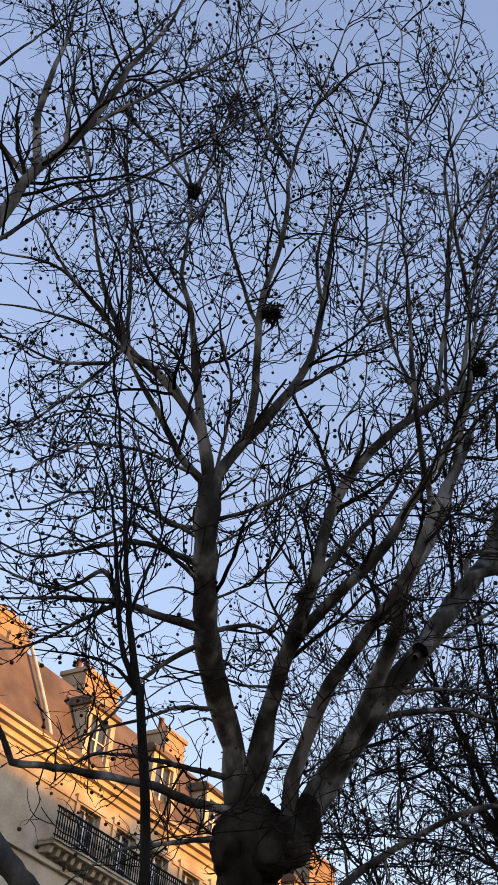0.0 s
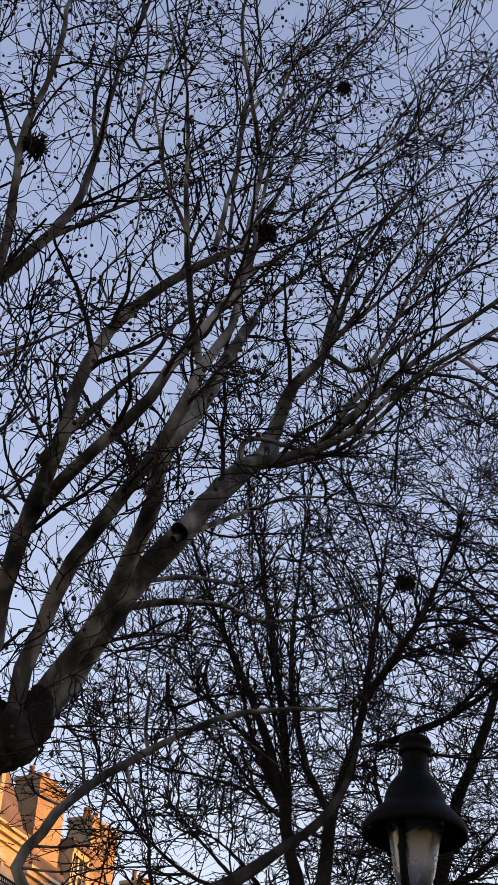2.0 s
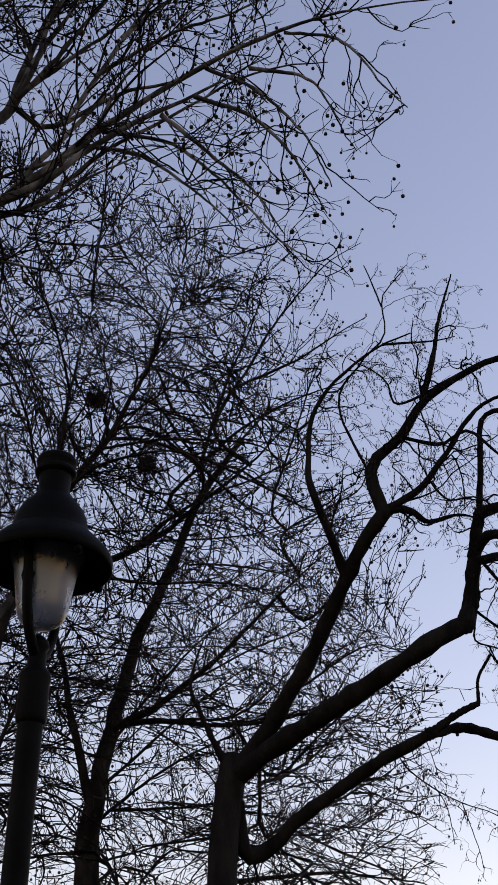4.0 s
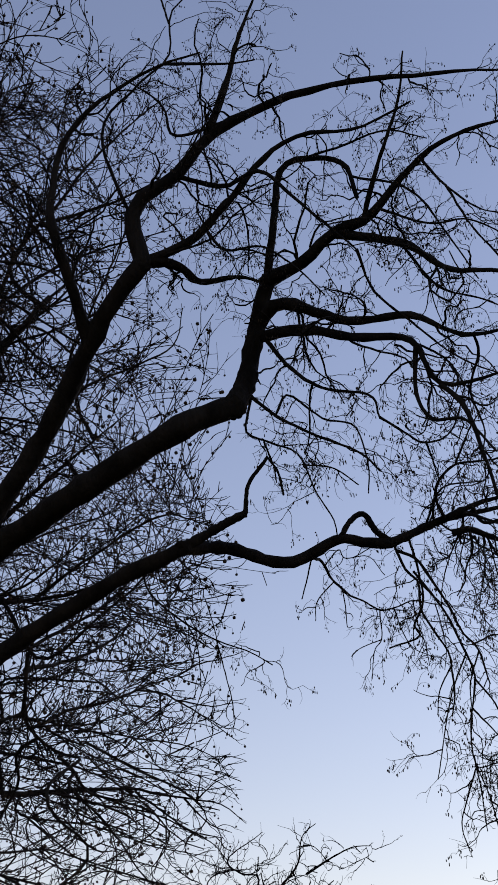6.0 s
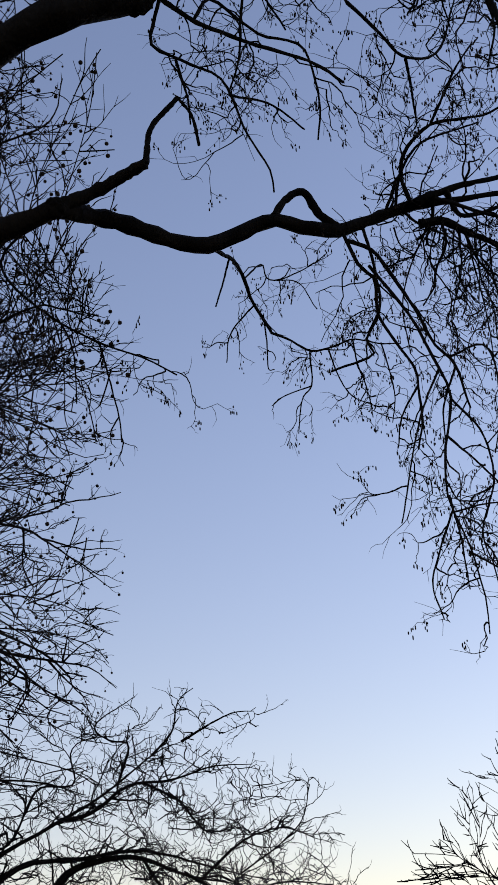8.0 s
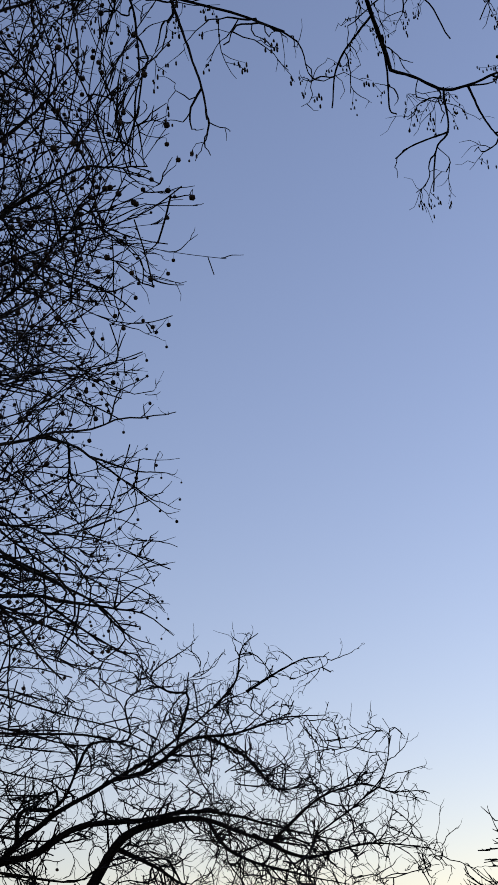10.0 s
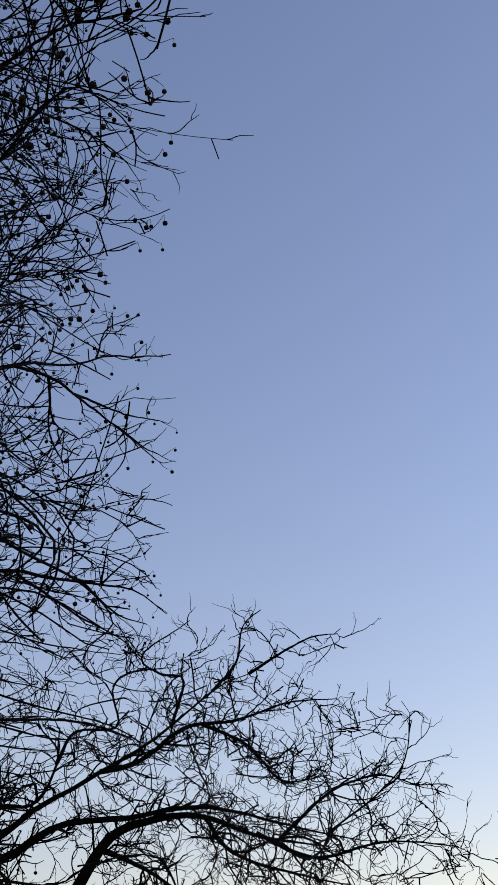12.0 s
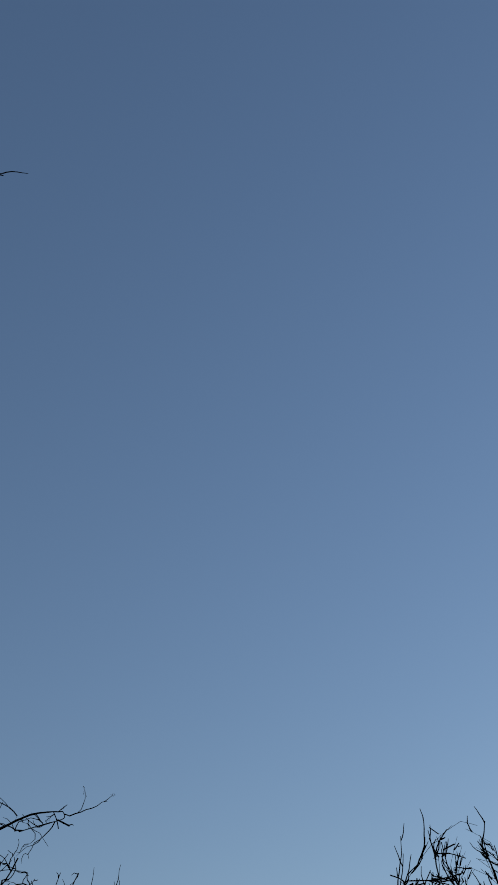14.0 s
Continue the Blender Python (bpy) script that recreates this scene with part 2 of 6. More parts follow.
class Tree:
    """A bare winter tree: a trunk, its limbs one by one, then shoots, twigs and fruit grown along them."""

    def __init__(self, name, base, kind, label, seed, group=""):
        self.base, self.kind = Vector(base), kind
        self.ob = thing(name, base, label, "tree", group)
        self.rng = np.random.default_rng(seed)
        self.lines, self.radii, self.slender = [], [], []

    def trunk(self, *points, r0, r1, steps=26, swell=0.0, swell_at=0.95, dome=False, rough=0.035, bark=None):
        line = smooth_line([tuple(self.base)] + list(points), steps)
        u = np.linspace(0, 1, steps)
        radii = r0 + (r1 - r0) * u
        radii[:4] *= np.linspace(1.35, 1.0, 4)
        radii *= 1 + swell * np.exp(-((u - swell_at) / 0.05) ** 2)
        if dome:
            radii[-3:] *= (0.96, 0.8, 0.45)
        me = limb_mesh("trunk", line, radii, 18, self.rng, rough)
        link_mesh("trunk", me, bark or self.kind["bark"], self.ob)

    def burl(self, at, size, bark, seed):
        """A knotty swelling left by old pruning cuts."""
        bm = bmesh.new()
        bmesh.ops.create_icosphere(bm, subdivisions=4, radius=1)
        for v in bm.verts:
            n = noise.noise(v.co * 1.6 + Vector((seed, 0, 0))) * 0.20 + noise.noise(v.co * 3.7 + Vector((0, seed, 0))) * 0.16 + noise.noise(v.co * 9.0 + Vector((0, seed, 3))) * 0.06 + noise.noise(v.co * 21.0) * 0.03
            v.co = Vector((v.co.x * size[0], v.co.y * size[1], v.co.z * size[2])) * (1 + n) + Vector(at)
        for f in bm.faces:
            f.smooth = True
        part("burl", bm, bark, self.ob, "knotty pruning burl")

    def limb(self, r0, r1, *points, shoots=True, joined=False, bark=None):
        line = smooth_line(points, 25)
        span = np.linalg.norm(np.diff(line, axis=0), axis=1).sum()
        sway = self.rng.standard_normal((25, 3)).cumsum(0) * self.kind["sway"] * span / 4
        sway -= np.linspace(0, 1, 25)[:, None] * sway[-1]
        line = line + sway
        r1 = min(r1, 0.006) if r1 <= 0.046 and shoots else r1
        radii = r0 + (r1 - r0) * np.linspace(0, 1, 25) ** 0.85
        if not joined:
            radii[:4] *= (1.25, 1.15, 1.07, 1.02)
        me = limb_mesh("limb", line, radii, 10 if r0 > 0.05 else 7, self.rng, self.kind["knobs"])
        link_mesh("limb", me, bark or self.kind["bark"], self.ob)
        if shoots:
            self.lines.append(line)
            self.radii.append(radii)

    def spread(self, count, low, high, centre, reach, r0, first=0.0, arc=360.0, rise=0.25, open_side=None):
        """Limbs that leave the trunk between two heights and end on the outline of the crown."""
        own = len(self.lines) // 2
        for k in sorted(range(count), key=lambda i: (i * 0.618) % 1):
            f = (k + 0.5) / count
            turn = radians(first + (k * 137.5) % arc) + self.rng.normal(0, 0.12)
            up = -0.35 + 1.3 * f + self.rng.normal(0, 0.08)
            flat = math.sqrt(max(0.05, 1 - min(up, 0.97) ** 2))
            end = np.array(centre) + np.array(reach) * (math.sin(turn) * flat, math.cos(turn) * flat, up) * self.rng.uniform(0.72, 0.95)
            start = np.array((self.base.x, self.base.y, low + (high - low) * min(1, f + self.rng.uniform(-0.1, 0.1))))
            start[2] = max(low, start[2])
            thick = r0 * self.rng.uniform(0.6, 1.1)
            if own + len(self.lines) > count * 0.12 and self.rng.random() < 0.94:
                # most of them fork from a limb that is already there
                best = 99.0
                for which in self.rng.integers(0, len(self.lines), 14):
                    at = int(self.rng.integers(5, 17))
                    p = self.lines[which][at]
                    far = np.linalg.norm(end - p)
                    if p[2] < end[2] + 0.5 and 1.5 < far < best:
                        best, start, thick = far, p, min(thick, 0.8 * self.radii[which][at])
            mid1 = start + (end - start) * 0.35 + np.array((0, 0, rise * np.linalg.norm(end - start) * 0.3))
            mid2 = start + (end - start) * 0.7 + np.array((0, 0, rise * np.linalg.norm(end - start) * 0.25))
            mid1 += self.rng.normal(0, 0.25, 3)
            mid2 += self.rng.normal(0, 0.3, 3)
            if open_side:
                # draw the limb in towards its start where it would pass the open side
                side = np.array((open_side[0], open_side[1], 0.0))
                room = max(0.3, open_side[2] - 0.2 - start @ side)
                gone = max((p - start) @ side for p in (mid1, mid2, end))
                if gone > room:
                    pull = room * self.rng.uniform(0.55, 1.0) / gone
                    for p in (mid1, mid2, end):
                        p[:2] = start[:2] + (p[:2] - start[:2]) * pull
            self.limb(thick, 0.014, tuple(start), tuple(mid1), tuple(mid2), tuple(end), joined=True)

    def fill(self, count, centre, reach, step=0.24, kill=0.5, sight=3.0, straight=0.9, rise=0.12, stray=0.14, tip=0.0065, open_side=None, lean=0.35, sink=-0.2):
        """Grows branches out of the limbs that stand already into the free room of an ellipsoid crown."""
        rng = self.rng
        goal = unit(rng.standard_normal((count * 3, 3))) * rng.random((count * 3, 1)) ** lean
        goal = np.array(centre) + goal * np.array(reach)
        rough = np.array([noise.noise(Vector(g) * 0.55) for g in goal])
        inside = np.linalg.norm((goal - np.array(centre)) / np.array(reach), axis=1) < 0.93 + 0.28 * rough
        if open_side:
            inside &= goal[:, 0] * open_side[0] + goal[:, 1] * open_side[1] < open_side[2] - 0.35 + 1.3 * rough
        goal = goal[inside][:count]
        P = np.concatenate(self.lines)
        thick = np.concatenate(self.radii)
        way = np.concatenate([unit(np.gradient(line, axis=0)) for line in self.lines])
        start = len(P)
        parent = np.full(start, -1)
        kids = np.zeros(start, int)
        near, who = np.full(len(goal), 99.0), np.zeros(len(goal), int)
        fresh = np.arange(start)
        for _ in range(90):
            for part_of in np.array_split(fresh, max(1, len(fresh) // 400)):
                d = np.linalg.norm(goal[:, None] - P[None, part_of], axis=2)
                k = d.argmin(1)
                closer = d[np.arange(len(goal)), k] < near
                near[closer], who[closer] = d[np.arange(len(goal)), k][closer], part_of[k[closer]]
            left = near > kill
            goal, near, who = goal[left], near[left], who[left]
            pull = (near < sight) & (kids[who] < 2)
            if not pull.any():
                break
            total = np.zeros_like(P)
            np.add.at(total, who[pull], unit(goal[pull] - P[who[pull]]))
            grown = np.unique(who[pull])
            d = unit(unit(total[grown]) + straight * way[grown] * (kids[grown] == 0)[:, None] + stray * rng.standard_normal((len(grown), 3)) + np.array((0, 0, rise)))
            d[:, 2] = np.maximum(d[:, 2], sink)
            d = unit(d)
            kids[grown] += 1
            fresh = np.arange(len(P), len(P) + len(grown))
            P, way = np.concatenate([P, P[grown] + step * d]), np.concatenate([way, d])
            parent, kids = np.concatenate([parent, grown]), np.concatenate([kids, np.zeros(len(grown), int)])
        # thickness adds up from the tips towards the limbs
        area = np.zeros(len(P))
        for i in range(len(P) - 1, start - 1, -1):
            area[i] = max(area[i], tip ** 2.4)
            area[parent[i]] += area[i]
        r = np.r_[thick, np.minimum(area[start:] ** (1 / 2.4), 0.05)]
        children = collections.defaultdict(list)
        for i in range(start, len(P)):
            children[parent[i]].append(i)
        roots = [(p, c) for p in range(start) for c in children[p]]
        while roots:
            p, c = roots.pop()
            chain = [p, c]
            while children[chain[-1]]:
                on = sorted(children[chain[-1]], key=lambda i: -r[i])
                roots += [(chain[-1], c) for c in on[1:]]
                chain.append(on[0])
            bent = P[chain]
            for _ in range(3):
                bent[1:-1] = (bent[:-2] + 2 * bent[1:-1] + bent[2:]) / 4
            line = smooth_line(bent, 25)
            first = min(r[c], 0.8 * r[p] if p < start else r[p])
            radii = np.interp(np.linspace(0, 1, 25), np.linspace(0, 1, len(chain)), np.minimum(np.r_[first, r[chain[1:]]], first))
            self.lines.append(line)
            self.radii.append(radii)
            if first > 0.019:
                link_mesh("limb", limb_mesh("limb", line, radii, 7, rng, self.kind["knobs"]), self.kind["bark"], self.ob)
            else:
                self.slender.append((line[::3], radii[::3]))

    def finish(self, density=1.0, thick=1.0, fruit=1.0, bare=0.0):
        rng, pieces = self.rng, []
        P, R = np.array(self.lines), np.array(self.radii)
        if self.slender:
            pieces.append(tubes(np.array([a for a, _ in self.slender]), np.array([b for _, b in self.slender]), 4))
        for k, (gap, start, lengths, angles, wiggle, lift, segs, ratio, rmin, rmax) in enumerate(self.kind["shoots"]):
            P, R = sprout(P, R, rng, gap / density, max(start, bare) if k == 0 else start, lengths, angles, wiggle, lift, segs, ratio, rmin * thick, rmax * thick, 0.72 if k == 0 else 0.5, 0.4 if k == 0 else 0.7, 0.07 if k == 0 else 9.0)
            pieces.append(tubes(P, R, 4 if k == 0 else 3))
        link_mesh("crown", joined("crown", pieces), DARK_BARK if self.kind["bark"] is DARK_BARK else TWIG_BARK, self.ob, "fine bare winter twigs", "stuff")
        if self.kind["fruit"] and fruit:
            bearing = P[rng.random(len(P)) < self.kind["fruit_share"] * fruit]
            tips = bearing[:, -1]
            n = len(tips)
            if self.kind["fruit"] == "ball":
                drop = rng.uniform(0.03, 0.09, n)
                r = rng.uniform(0.015, 0.026, n)
                ends = tips + np.stack([rng.normal(0, 0.01, n), rng.normal(0, 0.01, n), -drop], 1)
                link_mesh("seed_ball_cluster", scattered("seed_ball_cluster", ends, np.repeat(r[:, None], 3, 1), BV, BF), SEED, self.ob, "round hanging seed balls", "stuff")
                stalks = np.stack([tips, ends], 1)
                link_mesh("stalk_cluster", joined("stalk_cluster", [tubes(stalks, np.full((n, 2), 0.002), 3)]), TWIG_BARK, self.ob, "thin seed stalks", "stuff")
            else:
                # the pods hang straight down from the outer half of their twig
                tips = np.concatenate([bearing[:, -1] * f + bearing[:, -2] * (1 - f) for f in (1.0, 0.7, 0.4, 0.1)] + [bearing[:, -2] * 0.5 + bearing[:, -3] * 0.5])
                tips = tips + rng.normal(0, 0.008, tips.shape)
                n = len(tips)
                size = np.stack([np.full(n, 0.0036), np.full(n, 0.0036), rng.uniform(0.005, 0.014, n)], 1)
                link_mesh("seed_pod_cluster", scattered("seed_pod_cluster", tips - size * (0, 0, 1), size, PV, PF), POD, self.ob, "hanging dry seed pods", "stuff")


# ---- ground ----
def sheet(name, size, z, material, cuts, rough, label, hole=None):
    bm = bmesh.new()
    bmesh.ops.create_grid(bm, x_segments=cuts, y_segments=cuts, size=size)
    for v in bm.verts:
        near = max(0.0, 1 - v.co.length / 60)
        v.co.z = z + rough * near * noise.noise(v.co * 0.15)
    ob = part(name, bm, material, None)
    return tagged(ob, label, "ground", kind="structure")


sheet("ground", 2500, 0.0, GRAVEL, 120, 0.03, "pale sandy park ground of packed gravel")


# ---- the trees ----
plane_a = Tree("plane_tree", (0.45, 13.4, 0), PLANE, "tall pollarded plane tree with mottled grey bark and a swollen fork", 11, "plane trees")
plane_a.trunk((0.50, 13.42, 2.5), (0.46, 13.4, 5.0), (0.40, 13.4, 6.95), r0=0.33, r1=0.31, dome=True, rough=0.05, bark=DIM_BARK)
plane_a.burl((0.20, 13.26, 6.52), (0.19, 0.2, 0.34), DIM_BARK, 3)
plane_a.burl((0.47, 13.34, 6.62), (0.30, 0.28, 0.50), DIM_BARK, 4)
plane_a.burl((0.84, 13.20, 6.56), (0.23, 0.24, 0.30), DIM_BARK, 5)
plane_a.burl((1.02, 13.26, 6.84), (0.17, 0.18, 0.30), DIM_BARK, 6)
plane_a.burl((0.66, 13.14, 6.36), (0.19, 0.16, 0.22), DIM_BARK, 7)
plane_a.limb(0.1551, 0.125, (0.39, 13.39, 6.31), (0.17, 13.21, 7.55), (-0.08, 12.72, 8.03), (-0.27, 12.00, 8.44), (-0.36, 11.37, 9.04), (-0.38, 11.26, 9.78))
plane_a.limb(0.07568, 0.025, (-0.38, 11.27, 9.68), (-0.56, 11.09, 10.50), (-0.70, 10.90, 11.16), (-0.79, 10.71, 11.68), (-0.94, 10.52, 12.11), (-0.96, 10.34, 13.08), (-0.94, 10.16, 13.28), joined=True)
plane_a.limb(0.022, 0.013, (-0.95, 10.24, 13.22), (-0.76, 10.16, 13.81), (-0.56, 10.06, 14.82), (-0.44, 9.95, 15.89), (-0.36, 9.85, 16.77), joined=True)
plane_a.limb(0.022, 0.01, (-0.95, 10.24, 13.22), (-1.20, 10.08, 14.07), (-1.26, 9.92, 15.22), (-1.22, 9.78, 16.26), joined=True)
plane_a.limb(0.07216, 0.025, (-0.38, 11.27, 9.68), (-0.07, 11.26, 10.36), (0.46, 11.21, 11.16), (0.65, 11.18, 11.85), (0.76, 11.14, 12.49), (0.81, 11.11, 13.66), (0.96, 11.07, 14.62), (1.04, 11.04, 15.87), joined=True)
plane_a.limb(0.02904, 0.013, (0.74, 11.15, 12.33), (0.64, 11.01, 13.22), (0.77, 10.86, 14.22), (0.61, 10.72, 15.05), joined=True)
plane_a.limb(0.02563, 0.013, (0.42, 11.22, 11.08), (0.96, 11.08, 11.45), (1.58, 10.90, 11.82), (2.18, 10.88, 12.24), joined=True)
plane_a.limb(0.05368, 0.017, (-0.18, 11.26, 10.13), (0.04, 11.09, 10.61), (0.01, 10.91, 11.61), (0.01, 10.74, 11.99), (0.19, 10.56, 12.98), (0.18, 10.38, 14.12), (0.43, 10.20, 15.17), (0.67, 10.01, 16.16), (0.92, 9.81, 16.94), joined=True)
plane_a.limb(0.06512, 0.025, (-0.48, 11.17, 10.14), (-0.62, 11.05, 10.42), (-1.01, 10.90, 10.79), (-1.46, 10.74, 11.09), (-1.70, 10.59, 11.44), (-1.90, 10.44, 11.98), (-2.09, 10.29, 12.75), (-2.22, 10.15, 13.47), joined=True)
plane_a.limb(0.05368, 0.025, (-0.38, 11.27, 9.68), (-0.72, 11.10, 9.92), (-0.99, 10.91, 10.30), (-1.36, 10.71, 10.82), (-1.57, 10.52, 11.39), (-1.81, 10.31, 12.05), joined=True)
plane_a.limb(0.03256, 0.01, (-1.43, 10.75, 11.07), (-1.87, 10.50, 11.51), (-2.35, 10.22, 11.78), (-2.79, 9.92, 11.59), (-3.14, 9.62, 11.32), joined=True)
plane_a.limb(0.02904, 0.01, (-1.28, 10.82, 10.95), (-1.87, 10.46, 11.12), (-2.44, 10.08, 10.94), (-2.93, 9.69, 10.58), joined=True)
plane_a.limb(0.03608, 0.013, (-0.37, 11.34, 9.17), (-0.75, 11.20, 9.14), (-0.92, 11.07, 9.28), (-1.08, 10.93, 9.61), (-1.25, 10.79, 10.01), (-1.48, 10.63, 10.09), joined=True)
plane_a.limb(0.04094, 0.013, (-0.34, 11.50, 8.82), (-0.89, 11.24, 8.86), (-1.29, 11.06, 8.73), (-1.66, 11.00, 8.54), (-2.03, 10.92, 8.38), (-2.35, 10.68, 8.35), (-2.65, 10.40, 8.33), joined=True)
plane_a.limb(0.02954, 0.013, (-0.32, 11.64, 8.68), (-0.71, 11.32, 8.83), (-1.09, 11.06, 8.97), (-1.35, 10.96, 8.76), (-1.61, 10.92, 8.59), (-2.05, 10.72, 8.54), joined=True)
plane_a.limb(0.05771, 0.013, (-0.24, 12.10, 8.38), (-0.71, 11.85, 8.35), (-1.12, 11.60, 8.32), (-1.74, 11.40, 8.21), (-2.23, 11.23, 8.05), (-2.63, 10.99, 7.93), joined=True)
plane_a.limb(0.03463, 0.013, (-1.16, 11.58, 8.32), (-1.35, 11.21, 8.48), (-1.58, 11.25, 8.34), (-1.85, 11.24, 8.23), (-2.36, 11.00, 8.25), (-2.62, 10.84, 8.23), joined=True)
plane_a.limb(0.03607, 0.013, (-0.22, 12.21, 8.32), (-0.56, 12.25, 8.11), (-0.89, 12.29, 7.80), (-1.17, 12.20, 7.33), (-1.48, 11.91, 6.79), joined=True)
plane_a.limb(0.03208, 0.01, (-1.16, 11.58, 8.32), (-1.62, 11.69, 8.09), (-1.99, 11.73, 7.84), (-2.30, 11.62, 7.68), (-2.48, 11.48, 7.51), joined=True)
plane_a.limb(0.02876, 0.01, (0.01, 12.91, 7.88), (-0.45, 12.75, 7.77), (-0.85, 12.61, 7.52), (-1.34, 12.38, 7.20), (-1.82, 12.06, 6.76), joined=True)
plane_a.limb(0.055, 0.032, (0.29, 13.34, 6.89), (-0.16, 12.76, 6.74), (-0.62, 12.16, 6.63), (-1.29, 11.51, 6.43), (-1.83, 10.85, 6.17), shoots=False, joined=True)
plane_a.limb(0.032, 0.025, (-1.83, 10.85, 6.17), (-1.93, 10.79, 6.35), (-2.11, 10.73, 6.63), (-2.28, 10.66, 6.98), shoots=False, joined=True)
plane_a.limb(0.041, 0.017, (0.24, 13.31, 7.24), (-0.32, 13.05, 7.24), (-0.68, 12.77, 7.16), (-1.08, 12.48, 7.06), (-1.33, 12.19, 6.87), (-1.58, 11.89, 6.42), joined=True)
plane_a.limb(0.041, 0.013, (0.33, 13.36, 6.66), (-0.18, 13.02, 6.42), (-0.50, 12.67, 6.20), (-0.92, 12.31, 5.94), (-1.27, 11.93, 5.53), joined=True)
plane_a.limb(0.03442, 0.013, (-0.24, 12.10, 8.38), (0.19, 11.95, 8.43), (0.45, 11.99, 8.35), (0.57, 12.05, 8.26), shoots=False, joined=True)
plane_a.limb(0.02904, 0.012, (-0.37, 11.33, 9.26), (0.13, 11.26, 9.47), (0.65, 11.15, 9.76), (1.24, 11.02, 10.27), joined=True)
plane_a.limb(0.1244, 0.02, (0.39, 13.39, 6.31), (0.38, 13.21, 7.57), (0.50, 12.57, 8.16), (0.66, 11.82, 8.60), (0.76, 11.45, 8.95), (0.92, 11.32, 9.60), (1.18, 11.20, 10.09), (1.56, 11.07, 10.58), (2.05, 10.94, 11.01), (2.32, 11.12, 11.49), (2.43, 11.18, 12.18), (2.54, 11.21, 13.00), (2.75, 11.38, 14.12), joined=True)
plane_a.limb(0.09997, 0.02, (0.38, 13.36, 6.77), (0.51, 13.17, 7.57), (0.55, 12.70, 8.02), (0.70, 12.19, 8.31), (1.12, 11.59, 8.64), (1.59, 11.19, 9.08), (1.90, 11.04, 9.68), (2.19, 11.09, 10.37), (2.39, 11.23, 11.16), (2.43, 11.19, 11.83), (2.58, 11.27, 12.86), (2.95, 11.58, 14.04), joined=True)
plane_a.limb(0.04715, 0.025, (0.68, 11.73, 8.66), (1.19, 11.39, 9.24), (1.60, 11.27, 9.73), (1.89, 11.17, 10.39), (2.33, 11.41, 11.13), joined=True)
plane_a.limb(0.02596, 0.013, (0.80, 12.02, 8.40), (0.79, 11.62, 8.70), (0.62, 11.43, 9.42), (0.49, 11.43, 9.70), joined=True)
plane_a.limb(0.1081, 0.02, (0.39, 13.39, 6.31), (0.77, 13.27, 6.79), (0.88, 13.07, 7.57), (1.16, 12.36, 8.19), (1.49, 11.69, 8.54), (1.78, 11.22, 8.92), (1.99, 11.05, 9.55), (2.28, 11.20, 10.22), (2.42, 11.28, 11.03), (2.46, 11.23, 11.86), (2.58, 11.28, 12.87), (2.85, 11.48, 14.14), joined=True)
plane_a.limb(0.03961, 0.017, (2.01, 11.05, 9.60), (1.83, 10.60, 10.02), (1.70, 10.17, 10.51), (1.57, 9.74, 11.59), (1.43, 9.31, 12.18), (1.41, 8.86, 12.86), joined=True)
plane_a.limb(0.01408, 0.007, (1.41, 8.86, 12.86), (1.28, 8.76, 13.92), (1.29, 8.64, 14.51), (1.14, 8.54, 14.91), joined=True)
plane_a.limb(0.01409, 0.007, (1.41, 8.86, 12.86), (1.80, 8.67, 13.67), (1.95, 8.52, 14.44), (2.01, 8.40, 14.84), joined=True)
plane_a.limb(0.022, 0.01, (1.71, 10.23, 10.44), (1.40, 10.01, 10.97), (1.33, 9.76, 11.23), (1.37, 9.49, 11.31), (1.57, 9.20, 11.71), joined=True)
plane_a.limb(0.116, 0.06, (0.39, 13.39, 6.31), (1.00, 13.39, 7.12), (1.56, 13.01, 7.94), (1.80, 12.13, 8.54), (1.79, 11.80, 8.92), (2.14, 11.87, 9.67), (2.41, 12.24, 10.67), (2.85, 12.88, 12.01), joined=True)
plane_a.limb(0.02465, 0.01, (-1.50, 10.68, 11.03), (-1.91, 10.47, 10.22), (-2.21, 10.26, 9.63), (-2.47, 10.05, 9.27), (-2.73, 9.85, 9.01), joined=True)
plane_a.limb(0.01481, 0.01, (-1.36, 10.71, 10.07), (-1.91, 10.43, 9.87), (-2.27, 10.16, 9.38), (-2.60, 9.93, 8.88), joined=True)
plane_a.limb(0.02411, 0.01, (-1.64, 10.61, 10.75), (-2.13, 10.35, 10.48), (-2.59, 10.06, 10.48), (-2.93, 9.78, 10.26), joined=True)
plane_a.limb(0.02474, 0.01, (-0.49, 11.21, 9.76), (-1.14, 10.91, 9.81), (-1.69, 10.58, 9.56), (-2.10, 10.27, 8.99), (-2.47, 10.10, 8.68), joined=True)
plane_a.limb(0.02492, 0.01, (-0.36, 11.37, 9.07), (-1.12, 11.02, 9.22), (-1.62, 10.67, 9.06), (-2.05, 10.50, 8.68), (-2.56, 10.26, 8.51), joined=True)
plane_a.limb(0.02464, 0.01, (-1.74, 10.58, 11.39), (-2.23, 10.30, 11.81), (-2.69, 10.02, 12.36), (-3.07, 9.73, 12.46), joined=True)
plane_a.limb(0.02464, 0.01, (-0.60, 11.06, 10.40), (-1.03, 10.74, 10.97), (-1.21, 10.43, 11.35), (-1.39, 10.11, 11.81), joined=True)
plane_a.limb(0.155, 0.108, (0.39, 13.39, 6.31), (0.82, 13.53, 6.77), (1.24, 13.63, 7.44), (1.80, 12.93, 8.27), (2.41, 12.73, 9.10), (3.30, 13.81, 10.86), joined=True)
